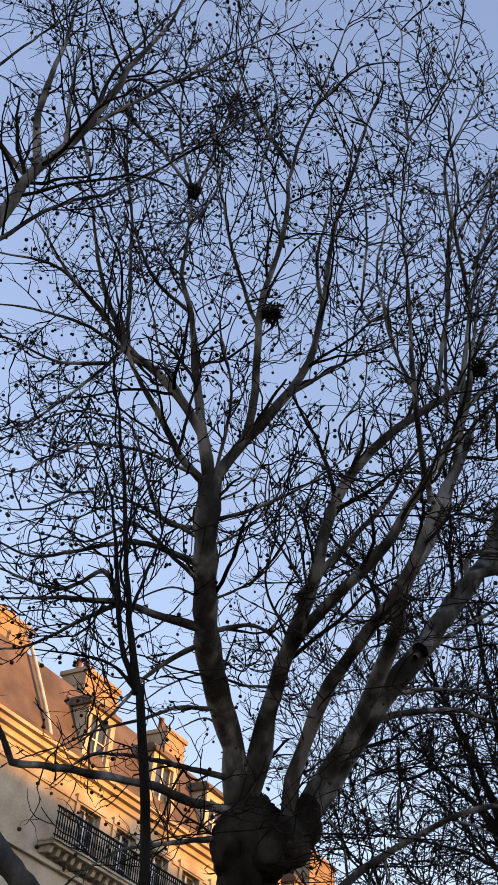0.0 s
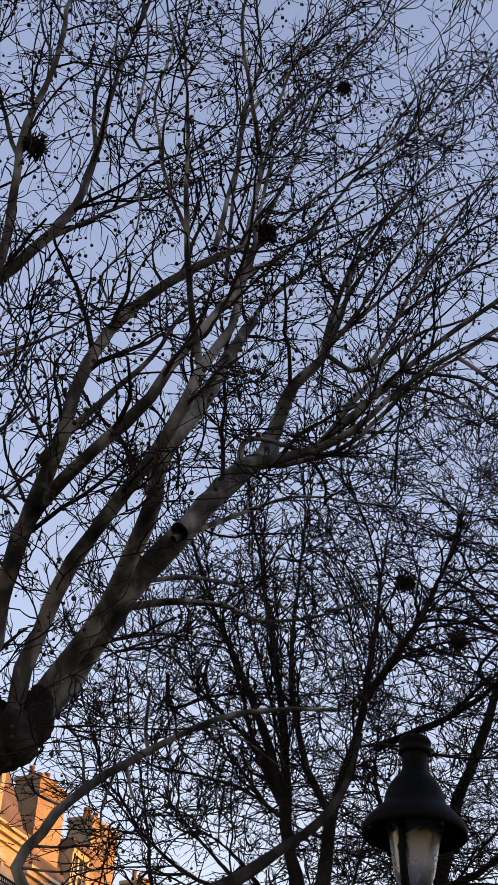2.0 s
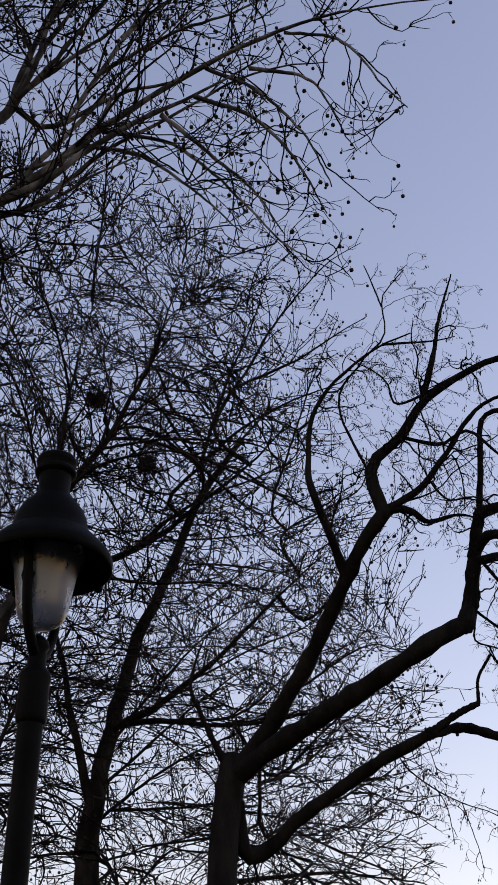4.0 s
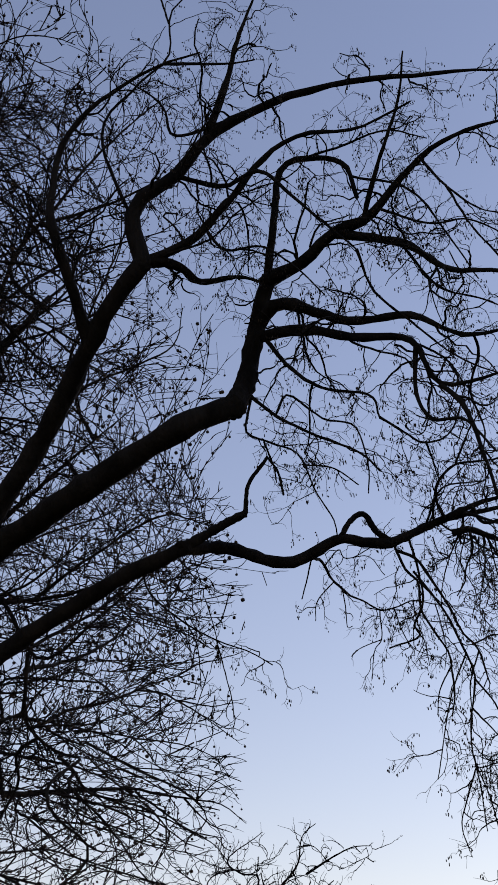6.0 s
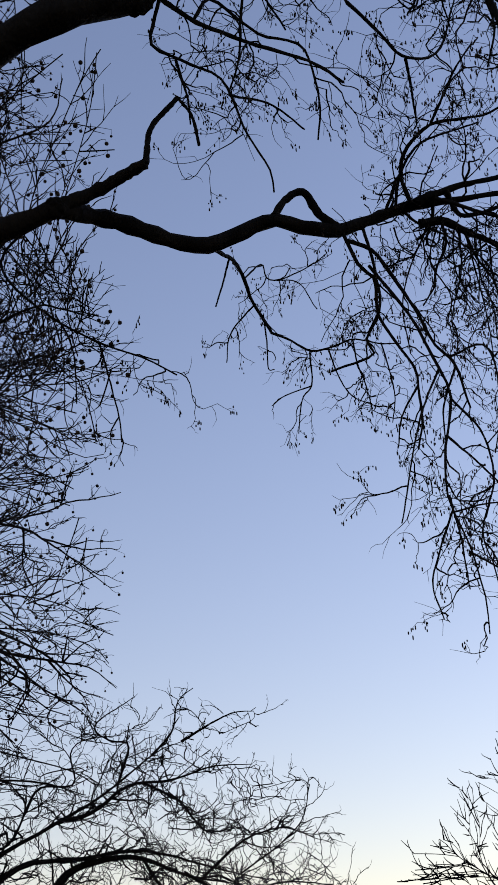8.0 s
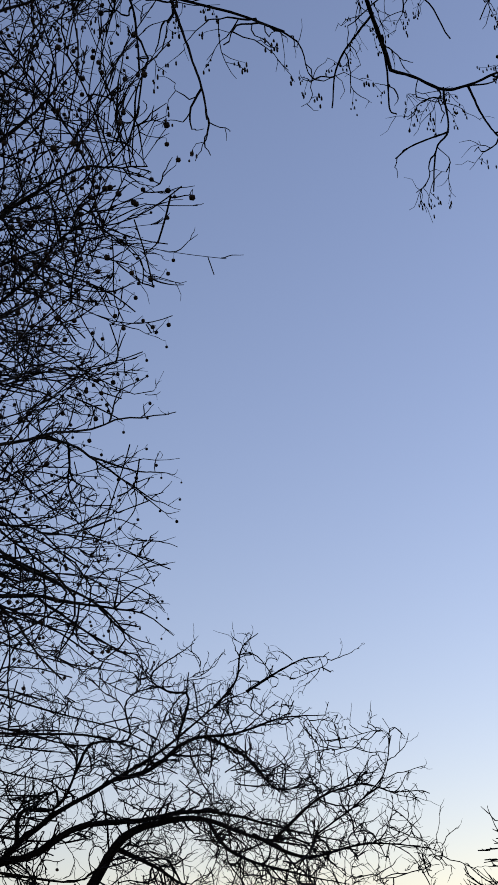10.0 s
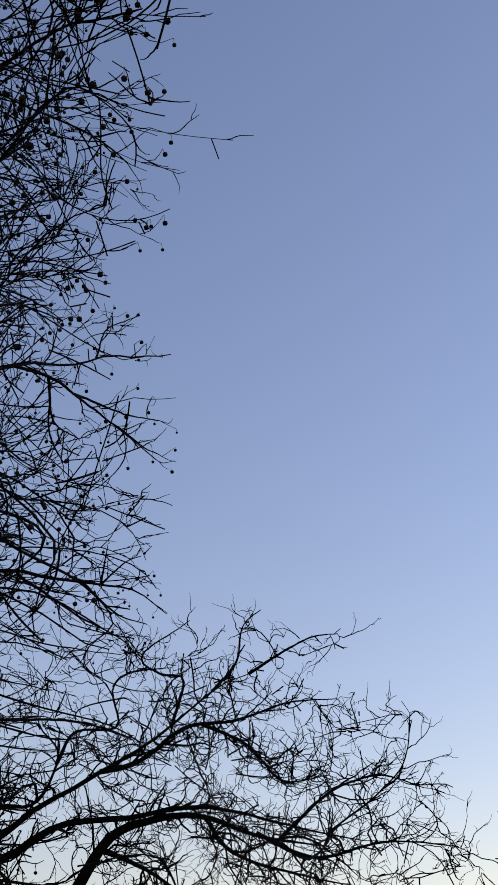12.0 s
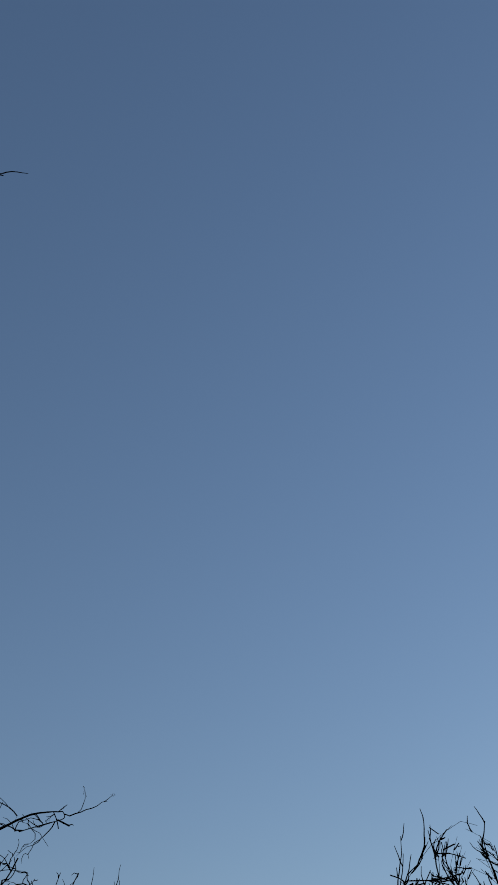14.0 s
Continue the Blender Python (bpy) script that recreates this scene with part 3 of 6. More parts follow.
plane_a.limb(0.108, 0.02, (3.23, 13.79, 10.74), (3.51, 13.67, 11.70), (3.85, 13.50, 12.18), (4.05, 13.36, 12.87), (4.34, 13.20, 13.59), (4.63, 13.02, 14.11), joined=True)
plane_a.limb(0.049, 0.017, (3.84, 13.51, 12.16), (4.05, 13.39, 13.19), (4.45, 13.22, 14.17), (5.02, 12.97, 15.18), (5.74, 12.61, 16.06), joined=True)
plane_a.limb(0.037, 0.013, (3.88, 13.49, 12.25), (4.19, 13.33, 11.93), (4.43, 13.19, 12.05), (4.95, 12.94, 13.30), (5.50, 12.65, 14.41), (6.06, 12.31, 15.32), (6.52, 11.99, 15.78), joined=True)
plane_a.limb(0.06993, 0.034, (3.14, 13.74, 10.58), (3.83, 13.56, 10.85), (4.15, 13.37, 11.39), (4.47, 13.17, 11.83), (4.95, 12.90, 12.53), joined=True)
plane_a.limb(0.033, 0.013, (3.86, 13.49, 12.27), (4.10, 13.16, 12.50), (4.50, 12.76, 13.20), (5.03, 12.29, 13.97), (5.28, 11.90, 14.14), joined=True)
plane_a.limb(0.09619, 0.02, (2.14, 12.52, 8.65), (2.78, 13.06, 9.92), (3.41, 13.33, 10.38), (4.05, 13.03, 10.61), (4.68, 12.69, 11.23), (5.24, 12.33, 11.57), (6.14, 11.74, 12.15), joined=True)
plane_a.limb(0.053, 0.015, (3.85, 13.54, 10.88), (4.36, 13.24, 11.36), (4.77, 12.93, 11.73), (5.40, 12.51, 12.24), (6.13, 11.97, 12.60), (6.81, 11.37, 12.71), (7.57, 10.60, 12.42), joined=True)
plane_a.limb(0.04092, 0.013, (3.05, 13.65, 10.41), (4.01, 13.44, 10.69), (4.80, 13.01, 11.47), (5.54, 12.53, 12.04), (6.14, 12.02, 12.24), (6.67, 11.49, 12.02), joined=True)
plane_a.limb(0.025, 0.009, (4.73, 12.96, 11.69), (5.39, 12.53, 11.31), (5.83, 12.13, 10.46), (6.12, 11.79, 9.67), (6.29, 11.48, 9.20), joined=True)
plane_a.limb(0.025, 0.009, (5.67, 12.33, 12.39), (6.08, 11.95, 11.84), (6.38, 11.61, 10.95), (6.49, 11.37, 10.08), joined=True)
plane_a.limb(0.021, 0.009, (6.37, 11.78, 12.67), (6.76, 11.35, 12.26), (6.95, 11.02, 11.39), (7.04, 10.76, 10.76), joined=True)
plane_a.limb(0.025, 0.009, (4.09, 13.40, 11.29), (4.55, 13.03, 11.48), (4.87, 12.67, 12.29), (5.31, 12.24, 12.92), (5.79, 11.75, 13.13), joined=True)
plane_a.limb(0.04815, 0.017, (1.63, 13.20, 8.07), (2.26, 13.10, 8.20), (2.78, 13.45, 8.42), (3.21, 13.70, 8.43), (3.86, 13.62, 8.57), (4.50, 13.50, 8.83), joined=True)
plane_a.limb(0.03998, 0.013, (2.07, 12.54, 8.56), (2.79, 13.22, 9.39), (3.48, 13.57, 10.02), (4.21, 13.39, 9.96), (4.92, 13.15, 9.79), joined=True)
plane_a.limb(0.03223, 0.013, (1.79, 12.94, 8.26), (2.39, 12.98, 8.42), (3.09, 13.54, 8.69), (3.65, 13.51, 8.41), (4.11, 13.41, 7.96), joined=True)
plane_a.limb(0.04059, 0.017, (2.80, 13.08, 9.94), (2.91, 13.16, 10.47), (3.81, 13.24, 10.47), (4.18, 13.08, 10.58), (4.81, 12.80, 11.06), (5.30, 12.55, 11.29), joined=True)
plane_a.limb(0.03309, 0.012, (2.10, 10.97, 11.08), (2.23, 11.21, 12.69), (2.32, 11.42, 13.85), (2.92, 12.32, 15.98), (3.66, 12.57, 17.64), (4.37, 12.47, 18.85), joined=True)
plane_a.limb(0.03423, 0.012, (2.32, 11.19, 10.78), (2.65, 11.73, 12.29), (3.07, 12.28, 14.10), (3.42, 12.43, 15.47), (3.93, 12.40, 16.81), (4.63, 12.27, 18.05), (5.35, 12.09, 19.01), joined=True)
plane_a.limb(0.03448, 0.012, (2.48, 11.44, 11.50), (3.23, 12.34, 13.44), (3.98, 12.30, 14.41), (4.76, 12.18, 15.13), (5.46, 12.04, 15.60), joined=True)
plane_a.limb(0.03477, 0.012, (2.85, 12.88, 12.01), (3.08, 13.03, 12.60), (3.80, 12.91, 13.41), (4.50, 12.60, 13.98), (5.18, 12.25, 14.29), (5.68, 11.94, 14.27), joined=True)
plane_a.limb(0.02519, 0.012, (2.32, 11.42, 13.85), (2.58, 11.89, 15.68), (2.48, 11.86, 17.04), (2.85, 12.47, 19.56), joined=True)
plane_a.limb(0.02142, 0.012, (3.05, 12.47, 16.39), (3.83, 12.53, 17.91), (4.23, 12.52, 19.49), joined=True)
plane_a.limb(0.035, 0.012, (3.88, 13.49, 12.25), (4.02, 13.23, 12.75), (4.12, 12.99, 13.34), (4.52, 12.64, 14.13), (5.20, 12.16, 14.86), joined=True)
plane_a.limb(0.02595, 0.012, (2.27, 11.34, 11.00), (2.29, 11.55, 12.28), (2.32, 11.75, 13.69), (2.46, 12.13, 15.25), (2.74, 12.71, 17.28), joined=True)
plane_a.limb(0.02948, 0.012, (2.37, 11.27, 11.01), (3.24, 12.44, 12.98), (3.95, 12.53, 13.69), (4.84, 12.50, 14.57), (5.64, 12.43, 15.56), joined=True)
plane_a.limb(0.0286, 0.012, (4.92, 12.95, 13.23), (5.48, 12.66, 13.88), (5.98, 12.35, 14.12), (6.59, 11.95, 14.18), joined=True)
plane_a.limb(0.03, 0.012, (4.34, 13.24, 11.91), (4.93, 12.94, 12.32), (5.52, 12.59, 12.44), (6.25, 12.13, 13.05), joined=True)
plane_a.limb(0.028, 0.01, (3.96, 13.44, 12.83), (4.25, 13.09, 13.83), (4.64, 12.71, 14.37), (5.02, 12.30, 15.11), joined=True)
plane_a.limb(0.028, 0.01, (3.97, 13.33, 12.36), (4.70, 12.89, 13.06), (5.33, 12.41, 13.77), (5.77, 11.97, 14.57), joined=True)
plane_a.limb(0.028, 0.01, (4.68, 13.07, 12.62), (5.37, 12.60, 13.09), (6.03, 12.07, 13.24), (6.60, 11.52, 13.52), joined=True)
plane_a.limb(0.028, 0.01, (5.46, 12.19, 11.71), (5.98, 11.92, 11.34), (6.34, 11.70, 10.60), (6.53, 11.57, 9.93), joined=True)
plane_a.limb(0.0257, 0.01, (5.95, 11.87, 12.02), (6.47, 11.59, 11.78), (6.72, 11.45, 11.13), joined=True)
plane_a.limb(0.028, 0.01, (5.16, 12.38, 11.52), (5.64, 12.12, 10.85), (6.01, 11.90, 10.21), (6.17, 11.77, 9.71), joined=True)
plane_a.limb(0.0205, 0.01, (4.80, 12.50, 13.65), (5.54, 12.16, 14.28), (6.17, 11.81, 14.75), (6.67, 11.48, 15.31), joined=True)
plane_a.limb(0.028, 0.01, (4.55, 13.09, 11.54), (5.09, 12.70, 11.20), (5.56, 12.29, 10.42), (5.82, 11.95, 9.76), joined=True)
plane_a.limb(0.0264, 0.012, (0.41, 10.22, 15.08), (0.98, 9.99, 15.69), (1.53, 9.73, 15.54), joined=True)
plane_a.limb(0.0264, 0.012, (0.18, 10.39, 14.05), (-0.34, 10.21, 14.83), (-0.64, 10.01, 15.70), (-0.66, 9.83, 16.70), joined=True)
plane_a.limb(0.0264, 0.012, (0.96, 11.07, 14.58), (1.14, 10.63, 15.26), (1.30, 10.19, 15.90), (1.08, 9.79, 16.42), joined=True)
plane_a.limb(0.02517, 0.012, (-2.20, 10.16, 13.37), (-2.46, 9.92, 14.11), (-2.70, 9.66, 14.86), (-2.98, 9.39, 15.37), joined=True)
plane_a.limb(0.02543, 0.012, (-0.95, 10.24, 13.22), (-1.44, 10.04, 13.78), (-1.83, 9.83, 14.10), (-2.14, 9.62, 14.89), joined=True)
plane_a.limb(0.01646, 0.012, (1.34, 9.87, 11.14), (1.07, 9.88, 11.15), (1.11, 9.86, 12.27), (1.02, 9.85, 13.20), (0.72, 9.85, 14.20), (0.39, 9.85, 15.39), joined=True)
plane_a.limb(0.0264, 0.012, (-1.43, 10.75, 11.07), (-1.59, 10.48, 12.83), (-1.82, 10.19, 14.02), (-1.76, 9.95, 15.18), (-1.72, 9.71, 16.06), joined=True)
plane_a.limb(0.02766, 0.012, (2.54, 11.22, 12.96), (2.23, 10.59, 13.51), (2.10, 10.22, 14.21), (2.43, 10.30, 15.38), (2.81, 10.45, 16.61), joined=True)
plane_a.limb(0.02148, 0.012, (2.75, 11.38, 14.12), (2.98, 11.10, 15.29), (3.05, 10.65, 15.92), joined=True)
plane_a.limb(0.0264, 0.012, (0.01, 10.90, 11.64), (-0.33, 10.64, 12.41), (-0.54, 10.37, 13.06), (-0.77, 10.08, 14.04), (-0.74, 9.83, 15.06), joined=True)
plane_a.limb(0.0264, 0.012, (-0.79, 10.71, 11.69), (-1.21, 10.38, 11.83), (-1.50, 10.04, 12.18), (-1.72, 9.71, 12.92), joined=True)
plane_a.limb(0.01822, 0.012, (1.40, 10.01, 10.96), (1.26, 9.97, 11.95), (1.36, 9.89, 12.81), (1.14, 9.86, 13.95), (0.83, 9.82, 14.96), joined=True)
plane_a.limb(0.0264, 0.012, (-0.38, 11.29, 9.57), (-0.26, 10.93, 10.17), (-0.25, 10.57, 10.60), (-0.43, 10.21, 11.08), (-0.43, 9.85, 11.59), joined=True)
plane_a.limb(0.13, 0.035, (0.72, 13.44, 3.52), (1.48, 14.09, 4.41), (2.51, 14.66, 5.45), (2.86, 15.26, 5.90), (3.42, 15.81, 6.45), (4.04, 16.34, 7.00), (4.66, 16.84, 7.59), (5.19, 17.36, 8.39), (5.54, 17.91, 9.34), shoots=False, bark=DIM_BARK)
plane_a.limb(0.0254, 0.01, (3.43, 12.48, 13.20), (4.07, 12.36, 14.50), (4.68, 12.22, 15.78), (5.33, 12.02, 16.98), (5.90, 11.81, 17.83), joined=True)
plane_a.limb(0.0193, 0.01, (4.48, 12.23, 14.90), (5.10, 12.06, 15.58), (5.69, 11.85, 16.10), (6.28, 11.61, 16.47), joined=True)
plane_a.limb(0.02703, 0.01, (2.64, 11.29, 13.53), (3.40, 12.11, 15.84), (4.16, 12.21, 17.25), (4.83, 12.29, 18.89), joined=True)
plane_a.limb(0.07499, 0.02, (1.91, 14.33, 4.85), (1.06, 14.36, 5.73), (1.22, 14.35, 6.11), (1.53, 14.33, 6.53), (1.98, 14.29, 6.93), (2.24, 14.26, 7.11), (2.83, 14.17, 7.44), (3.37, 14.07, 7.59), (4.12, 13.89, 7.63), shoots=False, joined=True)
plane_a.limb(0.02188, 0.016, (2.21, 14.27, 7.09), (2.18, 14.39, 7.39), (2.18, 14.33, 7.77), shoots=False, joined=True)
plane_a.limb(0.01792, 0.008, (1.61, 14.33, 6.61), (1.51, 14.35, 7.10), (1.29, 14.35, 7.45), (1.16, 14.20, 7.76), joined=True)
plane_a.limb(0.018, 0.008, (2.00, 14.29, 6.94), (2.14, 14.32, 6.55), (2.50, 14.31, 6.30), joined=True)
plane_a.limb(0.018, 0.008, (2.77, 14.18, 7.41), (3.17, 14.16, 7.29), (3.59, 14.12, 7.01), joined=True)
plane_a.limb(0.018, 0.008, (1.13, 14.36, 6.01), (1.52, 14.37, 6.04), (1.90, 14.37, 6.14), joined=True)
plane_a.limb(0.018, 0.008, (1.03, 14.36, 5.79), (1.45, 14.38, 5.79), (1.82, 14.38, 5.86), joined=True)
plane_a.limb(0.018, 0.008, (1.90, 14.30, 6.86), (1.81, 14.34, 6.41), (1.89, 14.37, 5.97), joined=True)
plane_a.limb(0.018, 0.008, (1.44, 14.34, 6.42), (1.12, 14.38, 6.57), (0.90, 14.41, 6.92), joined=True)
plane_a.limb(0.01761, 0.008, (-0.35, 11.40, 8.98), (0.09, 11.46, 9.35), (0.39, 11.52, 9.89), (0.64, 11.58, 10.61), joined=True)
plane_a.limb(0.01785, 0.008, (-0.29, 11.81, 8.55), (0.21, 11.64, 8.79), (0.52, 11.58, 9.21), joined=True)
plane_a.limb(0.01824, 0.008, (-0.10, 12.05, 8.40), (0.40, 12.05, 8.44), (0.63, 11.73, 8.76), joined=True)
plane_a.limb(0.01785, 0.008, (0.60, 12.08, 8.43), (0.33, 11.67, 8.82), (0.43, 11.57, 9.48), (0.32, 11.58, 10.08), joined=True)
plane_a.limb(0.01934, 0.008, (0.48, 12.67, 8.09), (0.20, 12.67, 8.08), (-0.22, 12.60, 8.12), (-0.66, 12.71, 7.99), (-1.02, 12.91, 7.72), joined=True)
plane_a.limb(0.01977, 0.008, (0.14, 13.14, 7.65), (-0.16, 12.98, 7.80), (-0.49, 13.02, 7.64), joined=True)
plane_a.limb(0.0176, 0.008, (-0.96, 10.40, 12.78), (-0.72, 10.80, 13.96), (-0.69, 11.17, 15.61), (-0.54, 11.55, 17.36), joined=True)
plane_a.limb(0.0176, 0.008, (0.18, 10.59, 12.82), (-0.21, 10.90, 14.42), (-0.06, 11.24, 16.23), (-0.27, 11.56, 18.02), joined=True)
plane_a.limb(0.01351, 0.008, (0.16, 11.66, 8.75), (0.46, 11.79, 9.26), (0.67, 12.06, 9.96), (0.84, 12.33, 10.70), joined=True)
plane_a.limb(0.01855, 0.008, (0.41, 11.98, 8.36), (0.67, 12.01, 8.75), (0.98, 12.33, 9.12), joined=True)
plane_a.limb(0.01943, 0.008, (0.71, 11.57, 8.79), (0.29, 11.88, 9.73), (0.27, 12.32, 10.88), joined=True)
plane_a.limb(0.0181, 0.008, (4.65, 12.20, 15.04), (5.25, 12.38, 16.40), (5.97, 12.47, 17.82), (6.56, 12.60, 18.92), joined=True)
plane_a.limb(0.022, 0.008, (3.96, 12.39, 14.27), (4.91, 12.48, 15.33), (5.72, 12.57, 16.29), (6.41, 12.68, 16.89), joined=True)
plane_a.limb(0.01412, 0.008, (-0.34, 11.50, 8.82), (0.04, 11.29, 9.04), (0.33, 11.13, 9.19), (0.41, 10.99, 9.46), joined=True)
plane_a.limb(0.01525, 0.008, (-0.20, 12.31, 8.27), (0.18, 12.32, 8.06), (0.28, 11.94, 8.14), joined=True)
plane_a.limb(0.01408, 0.008, (-0.38, 11.30, 9.48), (0.04, 11.20, 9.72), (0.19, 11.10, 10.13), (0.22, 11.00, 10.52), joined=True)
plane_a.limb(0.01338, 0.008, (1.10, 11.05, 10.14), (0.99, 11.04, 10.49), (1.22, 10.98, 10.97), (1.27, 10.96, 11.46), (1.19, 10.94, 11.98), joined=True)
plane_a.limb(0.01408, 0.008, (1.14, 11.22, 10.03), (1.36, 11.05, 10.72), (1.59, 10.89, 11.10), joined=True)
plane_a.limb(0.01472, 0.008, (-0.27, 11.80, 8.57), (-0.62, 11.60, 8.59), (-0.96, 11.63, 8.43), (-1.23, 11.77, 8.21), joined=True)
plane_a.limb(0.01504, 0.008, (-0.24, 12.60, 8.12), (-0.61, 12.41, 8.09), (-0.98, 12.19, 8.07), (-1.31, 12.16, 7.88), joined=True)
plane_a.fill(1500, (0.6, 11.6, 12.6), (4.4, 3.0, 7.4), kill=0.45, tip=0.006)
plane_a.fill(900, (4.6, 12.4, 14.8), (3.2, 2.2, 4.2), kill=0.4, tip=0.006)
plane_a.fill(300, (-2.3, 11.6, 10.4), (1.6, 1.6, 2.8), kill=0.38, tip=0.006)
plane_a.finish(0.62, 1.1, fruit=3.0, bare=0.1)

plane_o = Tree("plane_tree", (-3.6, 8.4, 0), PLANE, "bare plane tree with pale forked limbs reaching over the path", 12, "plane trees")
plane_o.trunk((-3.6, 8.4, 3), (-3.4, 8.5, 6.5), (-3.25, 8.82, 9.6), r0=0.3, r1=0.13)
plane_o.limb(0.1, 0.035, (-3.25, 8.82, 9.54), (-2.92, 8.83, 10.43), (-2.69, 8.80, 10.96), (-2.47, 8.76, 11.67), (-2.14, 8.74, 12.16), (-1.84, 8.71, 12.93), (-1.66, 8.64, 13.48), (-1.37, 8.59, 14.20), (-1.16, 8.52, 15.29))
plane_o.limb(0.055, 0.025, (-2.46, 8.75, 11.71), (-2.54, 8.68, 12.30), (-2.53, 8.63, 13.02), (-2.47, 8.60, 13.81), (-2.45, 8.56, 14.88), joined=True)
plane_o.limb(0.03, 0.012, (-2.28, 8.75, 11.96), (-1.90, 8.75, 12.53), (-1.37, 8.76, 13.17), (-0.92, 8.73, 13.62), (-0.39, 8.68, 14.11), (0.17, 8.60, 14.47), joined=True)
plane_o.limb(0.03, 0.012, (-2.52, 8.76, 11.56), (-3.31, 8.46, 12.46), (-3.08, 8.52, 13.07), (-2.64, 8.63, 14.05), (-2.30, 8.70, 14.78), joined=True)
plane_o.limb(0.03, 0.01, (-2.98, 8.83, 10.26), (-2.63, 8.83, 10.64), (-2.17, 8.85, 11.22), (-1.64, 8.86, 11.56), (-0.96, 8.85, 12.29), (-0.30, 8.79, 13.04), joined=True)
plane_o.limb(0.03, 0.012, (-2.00, 8.73, 12.50), (-1.89, 8.70, 13.31), (-1.60, 8.70, 14.00), (-1.24, 8.71, 14.86), joined=True)
plane_o.limb(0.025, 0.01, (-2.23, 8.75, 12.03), (-2.29, 8.65, 13.08), (-2.28, 8.58, 13.81), (-2.34, 8.48, 14.66), joined=True)
plane_o.limb(0.085, 0.07, (-1.88, 8.19, 4.91), (-1.60, 8.19, 4.67), (-1.33, 8.19, 4.43), (-1.06, 8.18, 4.17), (-0.80, 8.16, 3.88), shoots=False)
plane_o.finish(0.9)

plane_v = Tree("young_plane_tree", (-0.40, 9.8, 0), YOUNG, "slender young plane tree with a thin dark stem", 13, "plane trees")
plane_v.trunk((-0.43, 9.8, 2.5), (-0.46, 9.79, 4.85), (-0.71, 9.77, 6.5), r0=0.062, r1=0.036)
plane_v.limb(0.034, 0.016, (-0.71, 9.77, 6.42), (-0.84, 9.70, 6.90), (-0.95, 9.62, 7.35), (-1.08, 9.54, 8.12), (-1.24, 9.45, 8.95), (-1.39, 9.36, 9.71), (-1.51, 9.28, 10.22))
plane_v.limb(0.03, 0.01, (-0.71, 9.77, 6.42), (-0.93, 9.71, 6.95), (-1.06, 9.64, 7.58), (-1.25, 9.57, 8.38), (-1.55, 9.47, 8.93), joined=True)
plane_v.limb(0.02, 0.008, (-0.71, 9.77, 6.42), (-0.95, 9.72, 6.63), (-1.25, 9.65, 6.67), (-1.61, 9.56, 6.63), joined=True)
plane_v.limb(0.02, 0.008, (-0.88, 9.66, 7.07), (-0.81, 9.67, 7.39), (-0.72, 9.68, 7.83), (-0.67, 9.68, 8.27), (-0.59, 9.68, 8.54), joined=True)
plane_v.finish(0.7, fruit=0.6)

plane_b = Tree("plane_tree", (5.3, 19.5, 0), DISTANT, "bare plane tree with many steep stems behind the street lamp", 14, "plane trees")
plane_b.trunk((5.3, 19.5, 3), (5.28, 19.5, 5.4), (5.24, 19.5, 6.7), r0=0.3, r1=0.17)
plane_b.limb(0.115, 0.04, (5.21, 19.54, 6.98), (4.94, 19.60, 8.23), (4.79, 19.63, 9.15), (4.48, 19.69, 10.21), (4.07, 19.76, 11.22), (3.65, 19.82, 12.19), (3.29, 19.86, 13.21), (3.00, 19.89, 14.29))
plane_b.limb(0.085, 0.03, (4.93, 19.60, 8.29), (4.91, 19.60, 9.42), (4.85, 19.62, 10.14), (4.70, 19.65, 11.27), (4.45, 19.69, 12.59), (4.22, 19.73, 14.00), (4.07, 19.76, 15.42), joined=True)
plane_b.limb(0.115, 0.035, (5.17, 19.55, 7.17), (5.41, 19.40, 7.81), (5.47, 19.30, 8.60), (5.62, 19.17, 9.16), (5.92, 19.00, 10.20), (6.04, 18.88, 11.29), (6.17, 18.75, 12.35), (6.38, 18.60, 13.93), joined=True)
plane_b.limb(0.065, 0.02, (5.49, 19.29, 8.66), (5.18, 19.39, 9.28), (5.04, 19.45, 9.91), (4.87, 19.52, 10.94), (4.97, 19.53, 12.27), (5.13, 19.53, 13.83), (5.26, 19.53, 15.29), joined=True)
plane_b.limb(0.07, 0.03, (5.97, 18.97, 10.49), (6.42, 18.67, 11.24), (6.85, 18.35, 11.94), (7.23, 18.05, 13.07), (7.53, 17.75, 14.27), joined=True)
plane_b.limb(0.06, 0.02, (4.81, 19.62, 9.05), (4.34, 19.71, 9.83), (3.73, 19.81, 10.42), (3.02, 19.89, 10.91), joined=True)
plane_b.limb(0.05, 0.02, (5.21, 19.54, 6.98), (4.75, 19.64, 7.42), (4.17, 19.74, 8.11), (3.51, 19.84, 8.55), joined=True)
plane_b.limb(0.055, 0.03, (5.21, 19.54, 6.98), (5.33, 19.25, 6.61), (5.65, 18.91, 7.44), (5.75, 18.63, 8.05), (5.78, 18.36, 8.42), joined=True)
plane_b.limb(0.036, 0.02, (3.02, 19.89, 10.91), (3.08, 19.88, 10.35), (3.63, 19.82, 10.60), (4.28, 19.72, 10.71), (4.94, 19.60, 10.71), (5.76, 19.40, 10.74), (6.50, 19.19, 10.66), joined=True)
plane_b.limb(0.0344, 0.012, (4.31, 19.72, 7.96), (3.85, 19.80, 7.68), (3.02, 19.91, 8.17), (2.60, 19.95, 8.75), (2.22, 19.97, 9.18), (1.98, 19.99, 9.81), (1.63, 20.00, 10.64), joined=True)
